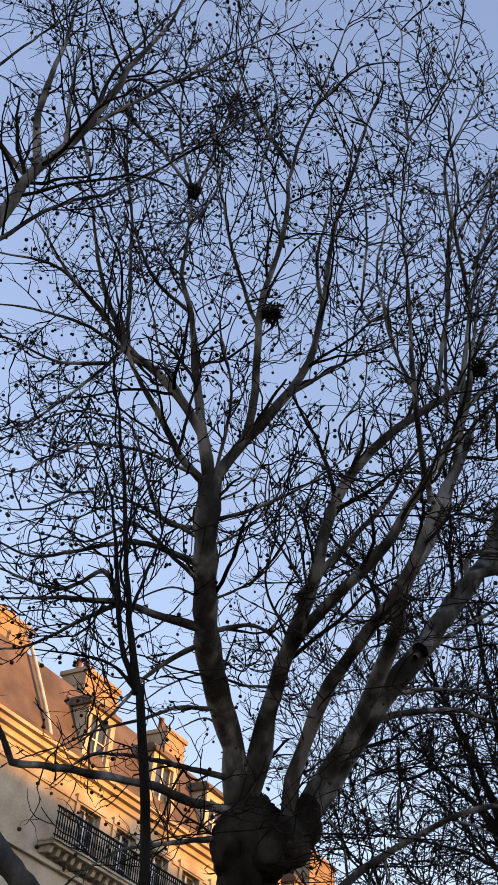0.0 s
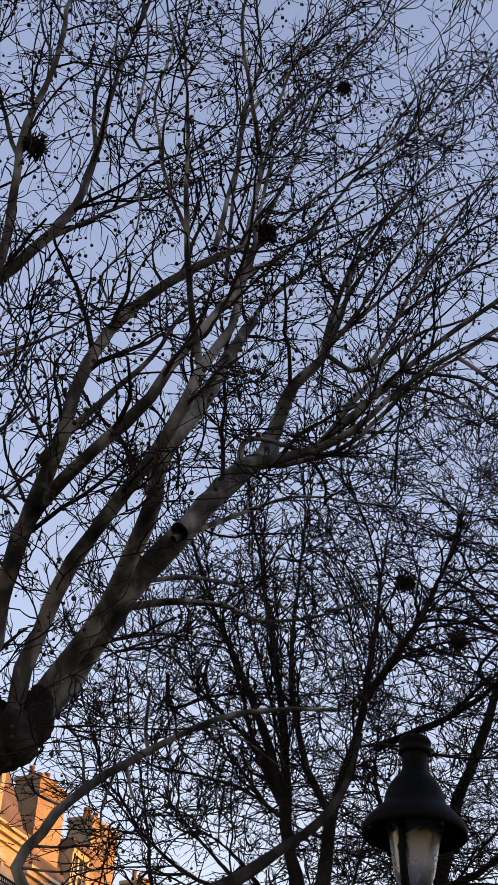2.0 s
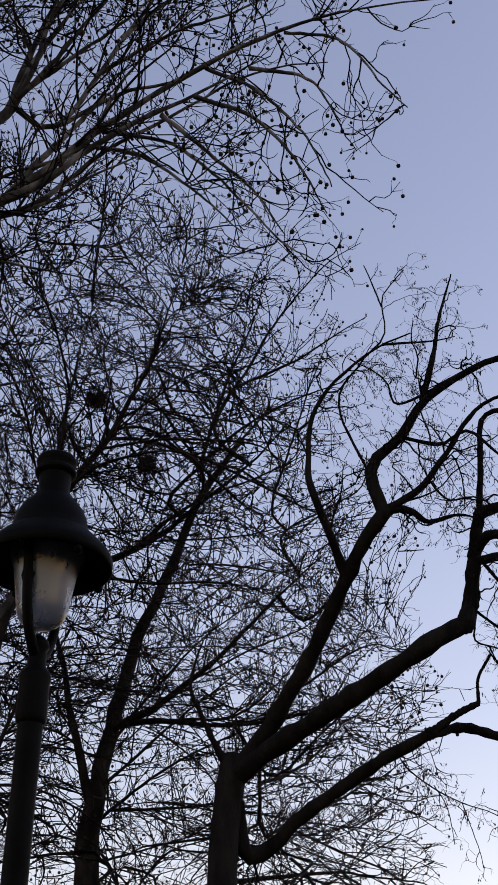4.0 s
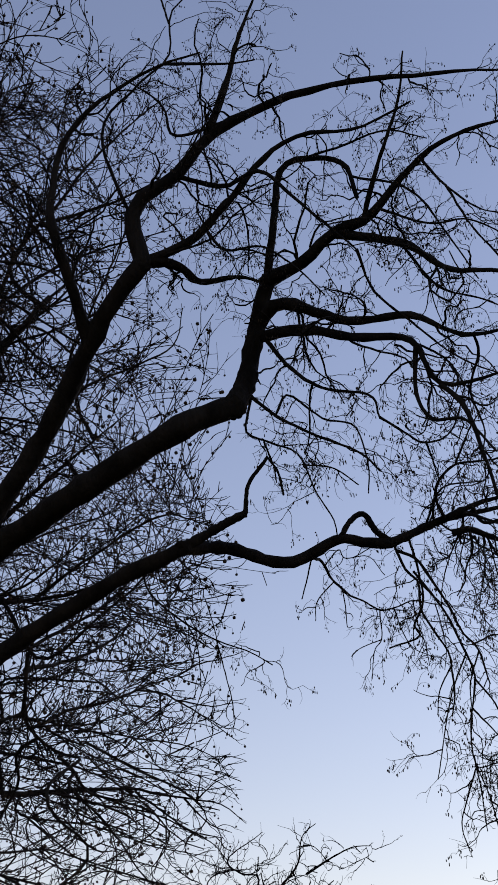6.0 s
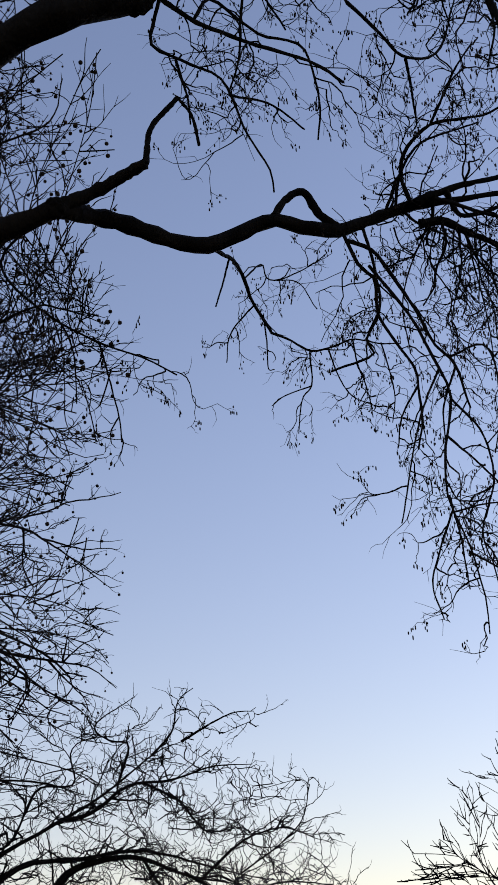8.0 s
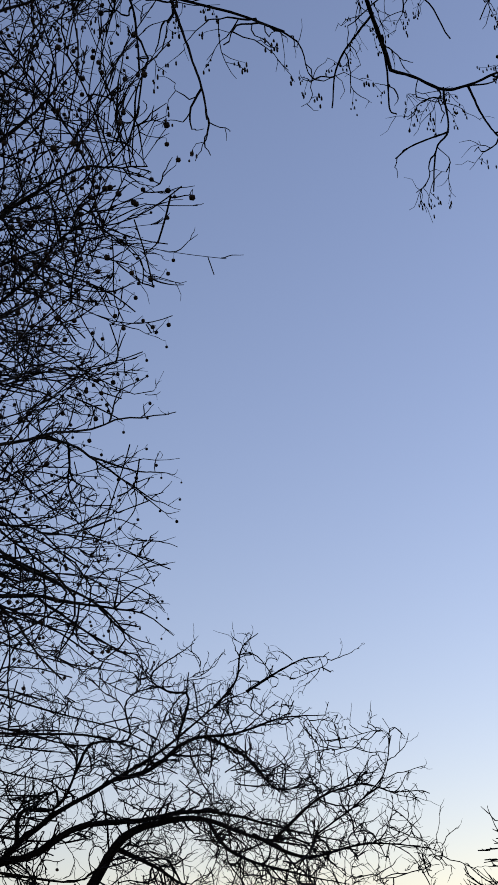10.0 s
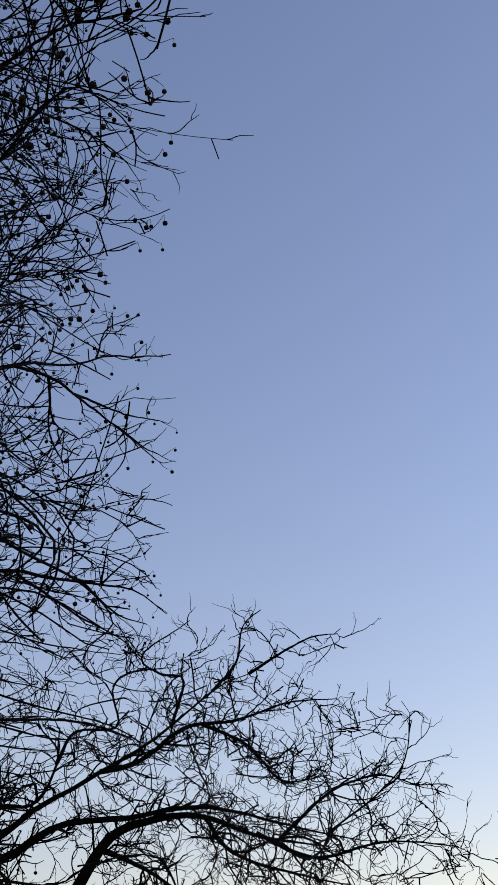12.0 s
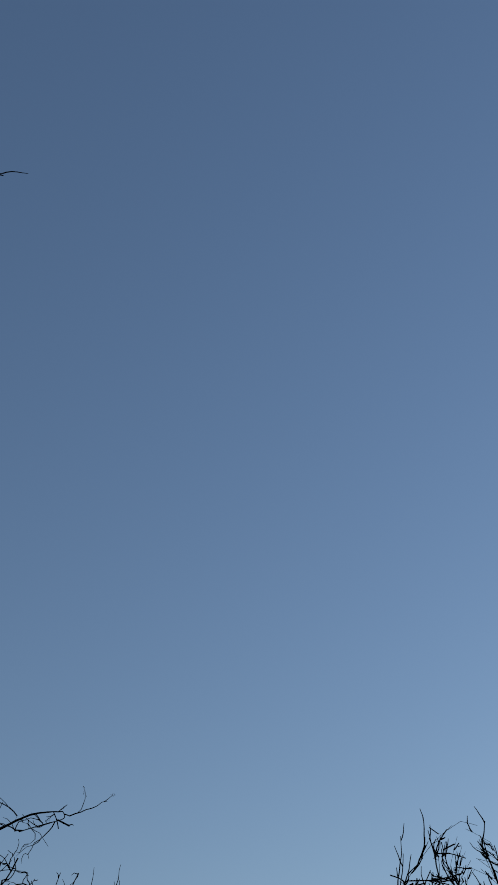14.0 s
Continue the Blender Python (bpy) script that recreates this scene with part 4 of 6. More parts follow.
plane_b.limb(0.035, 0.012, (4.87, 19.61, 8.67), (4.22, 19.74, 9.10), (3.60, 19.84, 9.30), (2.81, 19.93, 9.44), (2.18, 19.98, 10.02), (1.63, 20.00, 10.33), joined=True)
plane_b.limb(0.04, 0.012, (4.87, 19.61, 8.67), (4.53, 19.68, 9.71), (4.06, 19.76, 10.17), (3.32, 19.87, 10.95), (2.82, 19.92, 11.37), (1.83, 19.99, 11.16), joined=True)
plane_b.limb(0.0416, 0.012, (4.80, 19.63, 8.89), (4.41, 19.70, 9.82), (4.01, 19.76, 11.26), (3.60, 19.82, 12.26), (3.19, 19.87, 12.95), joined=True)
plane_b.limb(0.03, 0.012, (4.14, 19.75, 7.82), (3.48, 19.85, 8.53), (3.12, 19.89, 8.91), (2.56, 19.94, 9.15), joined=True)
plane_b.limb(0.03, 0.012, (4.64, 19.66, 8.83), (3.97, 19.78, 9.70), (3.34, 19.87, 10.22), (2.54, 19.95, 10.52), (1.75, 19.99, 10.63), joined=True)
plane_b.limb(0.035, 0.012, (4.92, 19.60, 9.01), (4.62, 19.65, 10.48), (4.22, 19.72, 11.95), (3.98, 19.75, 13.23), joined=True)
plane_b.fill(3900, (5.2, 20.0, 12.4), (5.6, 4.2, 7.0), kill=0.42, step=0.22, tip=0.0105)
plane_b.fill(2600, (6.0, 19.2, 13.2), (4.2, 3.2, 5.2), kill=0.29, step=0.2, tip=0.0105)
plane_b.finish(0.74, 1.7, fruit=1.3)

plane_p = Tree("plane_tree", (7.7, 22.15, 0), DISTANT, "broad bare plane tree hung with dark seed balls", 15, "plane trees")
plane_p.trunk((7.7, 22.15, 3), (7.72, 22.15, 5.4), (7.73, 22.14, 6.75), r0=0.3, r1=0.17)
plane_p.limb(0.15, 0.05, (7.73, 22.14, 6.80), (7.91, 22.09, 8.24), (8.08, 22.03, 8.96), (8.39, 21.92, 10.10), (8.90, 21.73, 11.42), (9.35, 21.55, 12.73), (10.11, 21.21, 14.10))
plane_p.limb(0.09, 0.03, (7.80, 22.12, 7.38), (7.51, 22.21, 8.60), (7.31, 22.27, 9.61), (7.08, 22.34, 10.78), (7.20, 22.31, 12.25), joined=True)
plane_p.limb(0.078, 0.04, (7.10, 22.33, 11.27), (7.69, 21.63, 11.37), (8.12, 20.96, 11.42), (8.52, 20.27, 11.59), (8.90, 19.56, 11.85), (9.18, 18.88, 12.03), (9.53, 18.15, 12.49), joined=True)
plane_p.limb(0.07, 0.02, (8.01, 22.05, 8.73), (8.56, 21.33, 8.94), (9.17, 20.54, 9.45), (9.76, 19.71, 10.12), (10.41, 18.80, 10.75), joined=True)
plane_p.limb(0.06, 0.02, (8.01, 22.05, 8.73), (8.56, 21.33, 8.67), (9.30, 20.48, 8.37), (9.98, 19.60, 8.30), (10.68, 18.64, 8.45), joined=True)
plane_p.limb(0.026, 0.008, (9.64, 20.05, 8.31), (9.93, 19.56, 8.56), (10.13, 19.09, 8.68), (10.40, 18.57, 8.89), (10.55, 18.08, 8.87), (10.61, 17.63, 8.59), (10.65, 17.17, 8.29), joined=True)
plane_p.limb(0.03, 0.01, (9.37, 20.39, 8.35), (9.74, 19.92, 7.45), (10.27, 19.35, 7.97), (10.42, 18.92, 8.14), (10.51, 18.49, 8.29), (10.59, 18.07, 8.26), (10.65, 17.65, 7.83), joined=True)
plane_p.limb(0.0274, 0.012, (9.61, 20.08, 7.64), (10.76, 20.48, 8.61), (11.48, 21.00, 9.42), (12.20, 21.50, 10.21), (12.94, 21.98, 10.85), joined=True)
plane_p.limb(0.0301, 0.006, (9.61, 20.08, 7.64), (9.78, 20.45, 6.85), (10.40, 20.65, 7.16), (10.97, 20.85, 7.42), (11.51, 21.04, 7.69), (12.01, 21.23, 8.00), (12.42, 21.47, 8.22), (12.96, 21.62, 8.55), (13.48, 21.77, 8.78), (13.98, 21.93, 9.05), joined=True)
plane_p.limb(0.0178, 0.006, (11.65, 21.09, 7.76), (12.20, 21.23, 7.83), (12.60, 21.44, 7.82), (13.08, 21.60, 7.74), (13.50, 21.78, 7.69), (13.82, 22.03, 7.81), joined=True)
plane_p.limb(0.0118, 0.006, (12.83, 21.59, 8.47), (13.15, 21.92, 9.09), (13.69, 22.12, 9.58), joined=True)
plane_p.limb(0.0143, 0.006, (12.44, 21.36, 7.83), (13.22, 21.65, 7.96), (13.84, 22.02, 8.21), joined=True)
plane_p.limb(0.0166, 0.006, (12.06, 21.19, 7.82), (12.49, 21.87, 7.77), (13.12, 22.45, 7.98), joined=True)
plane_p.limb(0.055, 0.006, (12.18, 27.23, 7.93), (12.92, 26.89, 7.98), (13.53, 26.56, 7.98), (14.16, 26.19, 7.96), (14.61, 25.87, 7.83), (15.06, 25.54, 7.73), (15.46, 25.22, 7.60), (15.79, 24.93, 7.25))
plane_p.limb(0.0171, 0.006, (15.13, 25.49, 7.72), (15.35, 25.22, 7.99), (15.47, 25.01, 8.03), joined=True)
plane_p.limb(0.0195, 0.006, (14.95, 25.62, 7.76), (15.24, 25.31, 7.30), (15.52, 24.98, 7.08), joined=True)
plane_p.limb(0.024, 0.006, (14.24, 26.13, 7.94), (14.82, 25.68, 7.36), (15.32, 25.25, 6.90), (15.44, 25.03, 6.55), joined=True)
plane_p.limb(0.0188, 0.006, (15.13, 25.49, 7.72), (15.10, 25.24, 8.20), joined=True)
plane_p.limb(0.024, 0.006, (12.48, 27.09, 7.96), (12.43, 27.01, 7.57), (13.51, 26.48, 7.37), (13.97, 26.16, 7.16), (14.41, 25.84, 6.95), (14.98, 25.42, 6.78), (15.24, 25.16, 6.69), joined=True)
plane_p.limb(0.023, 0.006, (12.47, 26.99, 7.56), (13.37, 26.47, 6.75), (13.97, 26.02, 6.46), (14.49, 25.58, 6.25), joined=True)
plane_p.limb(0.035, 0.006, (12.18, 27.23, 7.93), (11.90, 26.69, 9.09), (13.07, 25.60, 8.74), (13.54, 24.72, 8.36), (13.58, 24.03, 7.76), (13.54, 23.36, 7.19), joined=True)
plane_p.limb(0.0295, 0.006, (11.89, 26.72, 9.08), (11.71, 26.27, 9.63), (12.91, 25.29, 9.46), (13.00, 24.72, 9.17), (13.26, 24.06, 8.48), (13.34, 23.47, 8.03), joined=True)
plane_p.limb(0.0311, 0.006, (9.64, 20.19, 7.37), (11.11, 21.24, 8.38), (12.19, 22.38, 9.47), (13.19, 23.55, 10.44), joined=True)
plane_p.limb(0.0331, 0.006, (11.95, 27.00, 8.59), (12.69, 25.77, 8.14), (12.98, 24.66, 7.63), (12.96, 23.67, 7.20), joined=True)
plane_p.limb(0.04, 0.012, (9.15, 18.95, 12.00), (8.69, 19.22, 12.75), (9.33, 18.98, 14.09), (9.99, 18.70, 15.26), (10.57, 18.43, 16.10), (11.13, 18.14, 16.57), joined=True)
plane_p.limb(0.0322, 0.012, (9.04, 19.10, 13.56), (9.93, 18.72, 14.06), (10.64, 18.38, 14.61), (11.09, 18.17, 14.94), joined=True)
plane_p.limb(0.04, 0.012, (8.58, 20.17, 11.63), (8.28, 20.15, 11.93), (9.09, 19.68, 12.90), (9.89, 19.15, 13.43), (10.66, 18.58, 13.70), (11.02, 18.21, 14.01), joined=True)
plane_p.limb(0.0337, 0.012, (8.71, 19.90, 12.51), (9.08, 19.58, 13.97), (9.50, 19.23, 15.27), (9.76, 18.94, 16.52), joined=True)
plane_p.limb(0.0291, 0.012, (10.06, 19.29, 10.42), (9.81, 19.29, 11.06), (10.40, 18.85, 11.44), (10.82, 18.47, 11.73), (10.89, 18.30, 12.26), joined=True)
plane_p.limb(0.04, 0.012, (7.95, 21.24, 11.39), (8.70, 20.46, 11.98), (9.52, 19.58, 12.19), (10.20, 18.70, 12.35), joined=True)
plane_p.limb(0.0252, 0.012, (9.87, 19.24, 11.15), (9.64, 19.27, 11.52), (9.98, 19.00, 12.70), (10.33, 18.72, 13.94), (10.69, 18.42, 15.01), joined=True)
plane_p.limb(0.0339, 0.012, (9.83, 19.61, 10.19), (10.08, 19.25, 9.65), (10.46, 18.80, 10.06), (10.68, 18.42, 10.49), joined=True)
plane_p.limb(0.03, 0.01, (7.78, 22.13, 7.19), (8.39, 21.60, 7.74), (9.11, 20.99, 8.16), (9.80, 20.35, 8.38), (10.36, 19.73, 8.41), joined=True)
plane_p.limb(0.03, 0.01, (7.85, 22.11, 7.77), (8.71, 21.37, 8.60), (9.41, 20.64, 9.17), (10.07, 19.89, 9.52), joined=True)
plane_p.limb(0.0299, 0.01, (8.01, 21.93, 7.41), (8.96, 21.18, 7.33), (9.76, 20.44, 7.37), (10.28, 19.78, 7.39), joined=True)
plane_p.limb(0.03, 0.01, (7.93, 22.08, 8.35), (8.56, 21.43, 9.26), (9.29, 20.70, 10.04), (9.98, 19.93, 10.49), joined=True)
plane_p.limb(0.03, 0.01, (8.68, 21.19, 8.63), (9.54, 20.59, 8.62), (10.21, 20.04, 9.23), (10.47, 19.68, 9.68), joined=True)
plane_p.fill(3300, (9.4, 21.4, 10.8), (5.4, 5.0, 7.2), kill=0.42, step=0.22, sight=2.0, tip=0.0075, open_side=(0.839, -0.545, -0.95))
plane_p.fill(1500, (8.4, 18.9, 13.2), (3.2, 3.0, 4.2), kill=0.32, step=0.2, tip=0.0075, open_side=(0.839, -0.545, -0.95))
plane_p.fill(1500, (9.9, 17.5, 8.1), (2.3, 2.9, 2.7), kill=0.29, step=0.18, tip=0.0065, open_side=(0.839, -0.545, -0.02))
plane_p.fill(800, (9.9, 19.9, 8.5), (2.0, 2.4, 2.6), kill=0.28, step=0.18, tip=0.0075)
plane_p.finish(0.58, 1.1, fruit=2.6)

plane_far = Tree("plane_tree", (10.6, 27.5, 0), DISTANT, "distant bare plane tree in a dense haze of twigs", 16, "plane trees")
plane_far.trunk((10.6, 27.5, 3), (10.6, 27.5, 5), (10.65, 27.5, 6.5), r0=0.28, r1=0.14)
plane_far.spread(9, 4.5, 6.4, (10.6, 27.5, 9.5), (3.8, 3.8, 5.0), 0.08, open_side=(0.839, -0.545, -1.2))
plane_far.fill(2400, (11.6, 27.0, 8.6), (6.2, 5.8, 7.6), kill=0.5, tip=0.009, open_side=(0.839, -0.545, -0.45))
plane_far.finish(0.5, 1.5, fruit=0.3)

plane_back = Tree("plane_tree", (4.9, 27.2, 0), DISTANT, "distant bare plane tree beyond the tall pollarded one", 17, "plane trees")
plane_back.trunk((4.9, 27.2, 3), (4.9, 27.2, 5.5), (5.0, 27.2, 7.2), r0=0.28, r1=0.14)
plane_back.spread(9, 5.0, 7.1, (4.9, 27.2, 11.8), (3.6, 3.6, 6.0), 0.08)
plane_back.fill(1800, (4.9, 27.2, 12.6), (5.2, 5.0, 7.2), kill=0.5, tip=0.009)
plane_back.finish(0.5, 1.7, fruit=0.3)

dark_d = Tree("pagoda_tree", (6.06, 13.44, 0), WEEPER, "dark bare tree with twisting limbs and drooping twigs", 21, "twisting trees")
dark_d.trunk((6.04, 13.45, 2), (6.09, 13.48, 4.09), (6.15, 13.52, 4.63), (6.25, 13.50, 5.25), r0=0.135, r1=0.115, steps=20)
dark_d.limb(0.085, 0.058, (6.25, 13.48, 5.08), (6.48, 13.09, 5.53), (6.61, 12.68, 5.89), (6.68, 12.25, 6.27), (6.73, 11.92, 6.53), (6.84, 11.66, 6.77), shoots=False)
dark_d.limb(0.058, 0.03, (6.84, 11.66, 6.77), (6.77, 11.69, 7.22), (6.99, 11.53, 7.49), (7.22, 11.33, 7.85), (7.68, 10.94, 8.09), (8.19, 10.42, 8.03), (8.61, 9.87, 7.81), joined=True)
dark_d.limb(0.035, 0.02, (7.18, 11.37, 7.81), (7.26, 11.20, 8.23), (7.28, 11.08, 8.54), (7.35, 10.92, 8.92), joined=True)
dark_d.limb(0.042, 0.02, (6.91, 11.69, 6.84), (7.10, 11.64, 6.83), (7.24, 11.61, 6.74), (7.47, 11.51, 6.80), (7.64, 11.45, 6.77), joined=True)
dark_d.limb(0.036, 0.012, (6.91, 11.69, 6.84), (7.15, 11.51, 7.00), (7.27, 11.37, 7.20), (7.49, 11.16, 7.59), (7.66, 10.96, 7.70), (7.90, 10.69, 7.64), (8.14, 10.39, 7.74), joined=True)
dark_d.limb(0.0186, 0.012, (6.98, 11.53, 7.48), (7.24, 11.32, 7.34), (7.42, 11.13, 7.39), (7.60, 10.93, 7.03), (7.81, 10.69, 6.58), joined=True)
dark_d.limb(0.0935, 0.075, (6.25, 13.48, 5.08), (6.44, 13.16, 5.22), (6.61, 12.75, 5.34), (6.73, 12.37, 5.40), (6.92, 12.02, 5.51), (7.13, 11.74, 5.66), (7.47, 11.62, 5.86), shoots=False, joined=True)
dark_d.limb(0.076, 0.052, (7.47, 11.62, 5.86), (7.60, 11.68, 6.10), (7.66, 11.67, 6.39), (7.70, 11.58, 6.75), (7.70, 11.52, 6.86), joined=True)
dark_d.limb(0.034, 0.015, (7.70, 11.52, 6.86), (7.67, 11.37, 7.23), (7.71, 11.30, 7.68), (7.87, 11.13, 7.72), (8.01, 10.96, 7.57), (8.03, 10.90, 7.26), shoots=False, joined=True)
dark_d.limb(0.052, 0.02, (7.70, 11.52, 6.86), (7.76, 11.18, 6.81), (7.84, 10.92, 6.91), (7.91, 10.67, 6.87), (8.03, 10.36, 7.08), (8.12, 10.05, 7.13), (8.27, 9.66, 7.03), joined=True)
dark_d.limb(0.0186, 0.012, (7.90, 10.70, 6.87), (7.87, 10.48, 7.10), (7.87, 10.22, 7.43), (7.79, 10.03, 7.67), joined=True)
dark_d.limb(0.048, 0.02, (7.68, 11.63, 6.55), (7.74, 11.42, 6.62), (7.99, 11.07, 6.35), (8.20, 10.71, 6.23), (8.32, 10.40, 5.94), (8.47, 10.03, 5.85), joined=True)
dark_d.limb(0.044, 0.02, (7.67, 11.65, 6.47), (7.85, 11.35, 6.40), (8.03, 11.04, 6.22), (8.19, 10.72, 6.05), (8.21, 10.51, 5.61), (8.45, 10.06, 5.58), joined=True)
dark_d.limb(0.035, 0.012, (7.83, 10.94, 6.90), (8.05, 10.56, 6.63), (8.13, 10.27, 6.26), (8.21, 9.96, 6.06), (8.25, 9.68, 5.78), joined=True)
dark_d.limb(0.0174, 0.008, (7.70, 11.60, 6.46), (7.80, 11.42, 6.11), (7.90, 11.23, 5.90), (8.05, 11.00, 5.77), (8.03, 10.90, 5.55), joined=True)
dark_d.limb(0.0136, 0.008, (7.61, 11.75, 6.11), (7.76, 11.58, 5.86), (7.89, 11.41, 5.68), (8.08, 11.19, 5.48), (8.13, 11.07, 5.30), joined=True)
dark_d.limb(0.0174, 0.008, (8.20, 10.70, 6.02), (8.14, 10.67, 5.64), (8.14, 10.57, 5.40), (8.23, 10.40, 5.32), (8.28, 10.25, 5.05), joined=True)
dark_d.limb(0.0174, 0.008, (8.20, 10.53, 5.62), (8.26, 10.42, 5.42), (8.29, 10.34, 5.03), (8.30, 10.28, 4.73), (8.37, 10.15, 4.56), joined=True)
dark_d.limb(0.075, 0.047, (6.26, 13.51, 4.87), (6.38, 13.59, 4.46), (6.56, 13.49, 4.50), (6.73, 13.29, 4.69), (6.99, 12.96, 4.89), (7.24, 12.64, 5.07), (7.51, 12.37, 5.21), shoots=False, joined=True)
dark_d.limb(0.046, 0.036, (7.51, 12.37, 5.21), (7.87, 12.43, 5.34), (8.25, 12.24, 5.24), (8.55, 12.08, 5.41), (8.72, 12.01, 5.38), (8.89, 11.94, 5.38), shoots=False, joined=True)
dark_d.limb(0.036, 0.015, (8.89, 11.94, 5.38), (9.10, 11.84, 5.50), (9.31, 11.73, 5.59), (9.62, 11.51, 5.65), (9.87, 11.33, 5.69), joined=True)
dark_d.limb(0.0186, 0.012, (9.03, 11.87, 5.46), (9.28, 11.69, 5.58), (9.50, 11.52, 5.48), (9.72, 11.35, 5.37), joined=True)
dark_d.limb(0.038, 0.026, (7.51, 12.37, 5.21), (7.70, 12.29, 5.35), (7.80, 12.06, 5.39), shoots=False, joined=True)
dark_d.limb(0.0161, 0.012, (7.80, 12.06, 5.39), (7.84, 12.06, 5.62), (7.96, 12.01, 5.83), shoots=False, joined=True)
dark_d.limb(0.00744, 0.008, (7.96, 12.01, 5.83), (8.01, 11.97, 5.71), (8.04, 11.96, 5.54), shoots=False, joined=True)
dark_d.limb(0.0186, 0.022, (8.57, 12.07, 5.42), (8.63, 12.05, 5.53), (8.72, 12.01, 5.59), (8.80, 11.98, 5.46), (8.89, 11.93, 5.38), shoots=False, joined=True)
dark_d.limb(0.013, 0.005, (9.19, 11.72, 5.54), (9.08, 11.66, 5.64), (9.04, 11.56, 5.72), (9.06, 11.41, 5.77), (9.13, 11.28, 5.75), (9.20, 11.16, 5.73), (9.24, 11.01, 5.76), joined=True)
dark_d.limb(0.008, 0.004, (9.07, 11.42, 5.78), (9.04, 11.28, 5.86), (9.01, 11.16, 5.92), (9.00, 11.04, 5.97), joined=True)
dark_d.limb(0.006, 0.003, (9.10, 11.67, 5.64), (9.04, 11.75, 5.58), (9.02, 11.79, 5.51), joined=True)
dark_d.limb(0.024, 0.012, (9.22, 11.72, 5.55), (9.31, 11.66, 5.61), (9.43, 11.56, 5.66), (9.55, 11.47, 5.69), (9.71, 11.33, 5.73), (9.87, 11.22, 5.73), joined=True)
dark_d.limb(0.016, 0.008, (9.34, 11.61, 5.62), (9.48, 11.66, 5.55), (9.63, 11.59, 5.59), (9.75, 11.52, 5.65), (9.93, 11.46, 5.61), joined=True)
dark_d.limb(0.026, 0.013, (9.27, 11.75, 5.46), (9.38, 11.68, 5.48), (9.52, 11.64, 5.44), (9.67, 11.58, 5.38), (9.84, 11.54, 5.29), (10.01, 11.49, 5.18), joined=True)
dark_d.limb(0.009, 0.004, (9.64, 11.59, 5.38), (9.70, 11.55, 5.28), (9.74, 11.58, 5.14), (9.72, 11.65, 5.03), (9.73, 11.70, 4.89), (9.69, 11.77, 4.79), joined=True)
dark_d.limb(0.009, 0.004, (9.35, 11.67, 5.47), (9.39, 11.70, 5.35), (9.37, 11.77, 5.23), (9.37, 11.80, 5.14), (9.34, 11.86, 5.05), joined=True)
dark_d.limb(0.008, 0.004, (9.47, 11.64, 5.44), (9.61, 11.67, 5.29), (9.74, 11.63, 5.21), (9.82, 11.63, 5.14), (9.90, 11.70, 5.00), joined=True)
dark_d.limb(0.005, 0.003, (9.15, 11.82, 5.43), (9.18, 11.81, 5.32), (9.24, 11.74, 5.23), joined=True)
strand_rng = np.random.default_rng(77)
for start, stop, count, longest in (((9.27, 11.75, 5.46), (9.50, 11.63, 5.42), 9, 0.75), ((9.50, 11.63, 5.42), (10.02, 11.49, 5.19), 15, 0.7)):
    for k in range(count):
        top = np.array(start) + (np.array(stop) - start) * (k + strand_rng.uniform(0.1, 0.9)) / count
        drop = strand_rng.uniform(0.3, longest)
        aside = strand_rng.normal(0, 0.12, 2)
        bend = strand_rng.normal(0, 0.035, (2, 2))
        dark_d.limb(0.005, 0.0028, tuple(top), (top[0] + aside[0] * 0.7 + bend[0, 0], top[1] + aside[1] * 0.7 + bend[0, 1], top[2] - drop * 0.35), (top[0] + aside[0] + bend[1, 0], top[1] + aside[1] + bend[1, 1], top[2] - drop * 0.7), (top[0] + aside[0], top[1] + aside[1], top[2] - drop))
dark_d.limb(0.009, 0.004, (7.51, 12.37, 5.21), (7.52, 12.88, 5.28), (7.55, 12.85, 5.11), (7.73, 12.74, 4.90), (7.90, 12.61, 4.75), (8.07, 12.48, 4.65), (8.17, 12.38, 4.54), joined=True)
dark_d.limb(0.005, 0.003, (7.73, 12.74, 4.91), (7.79, 12.67, 4.70), (7.79, 12.64, 4.40), joined=True)
dark_d.limb(0.005, 0.003, (7.90, 12.62, 4.75), (7.93, 12.58, 4.52), (7.96, 12.55, 4.33), (7.96, 12.53, 4.20), joined=True)
dark_d.limb(0.00868, 0.006, (8.99, 11.89, 5.44), (9.06, 11.89, 5.15), (9.09, 11.93, 4.97), (9.08, 12.03, 4.86), (9.13, 12.05, 4.79), (9.03, 12.25, 4.76), joined=True)
dark_d.limb(0.045, 0.015, (6.70, 12.10, 6.38), (6.36, 11.86, 6.79), (6.27, 11.85, 7.20), (6.35, 11.76, 7.80), (6.73, 11.49, 8.25), (7.05, 11.23, 8.40), joined=True)
dark_d.limb(0.04, 0.015, (6.24, 13.50, 5.05), (6.01, 13.47, 5.41), (5.91, 13.44, 5.59), (5.81, 13.39, 5.81), (5.9, 13.3, 6.2), joined=True)
dark_d.limb(0.013, 0.009, (8.25, 12.24, 5.25), (8.45, 12.38, 5.34), (8.66, 12.52, 5.46), (8.84, 12.68, 5.55), (9.03, 12.83, 5.52), (9.23, 12.98, 5.54), (9.41, 13.13, 5.57), shoots=False, joined=True)
dark_d.limb(0.008, 0.004, (9.41, 13.13, 5.57), (9.49, 13.06, 5.51), (9.58, 12.98, 5.43), (9.67, 12.89, 5.44), (9.75, 12.80, 5.47), (9.86, 12.69, 5.42), (9.94, 12.60, 5.40), joined=True)
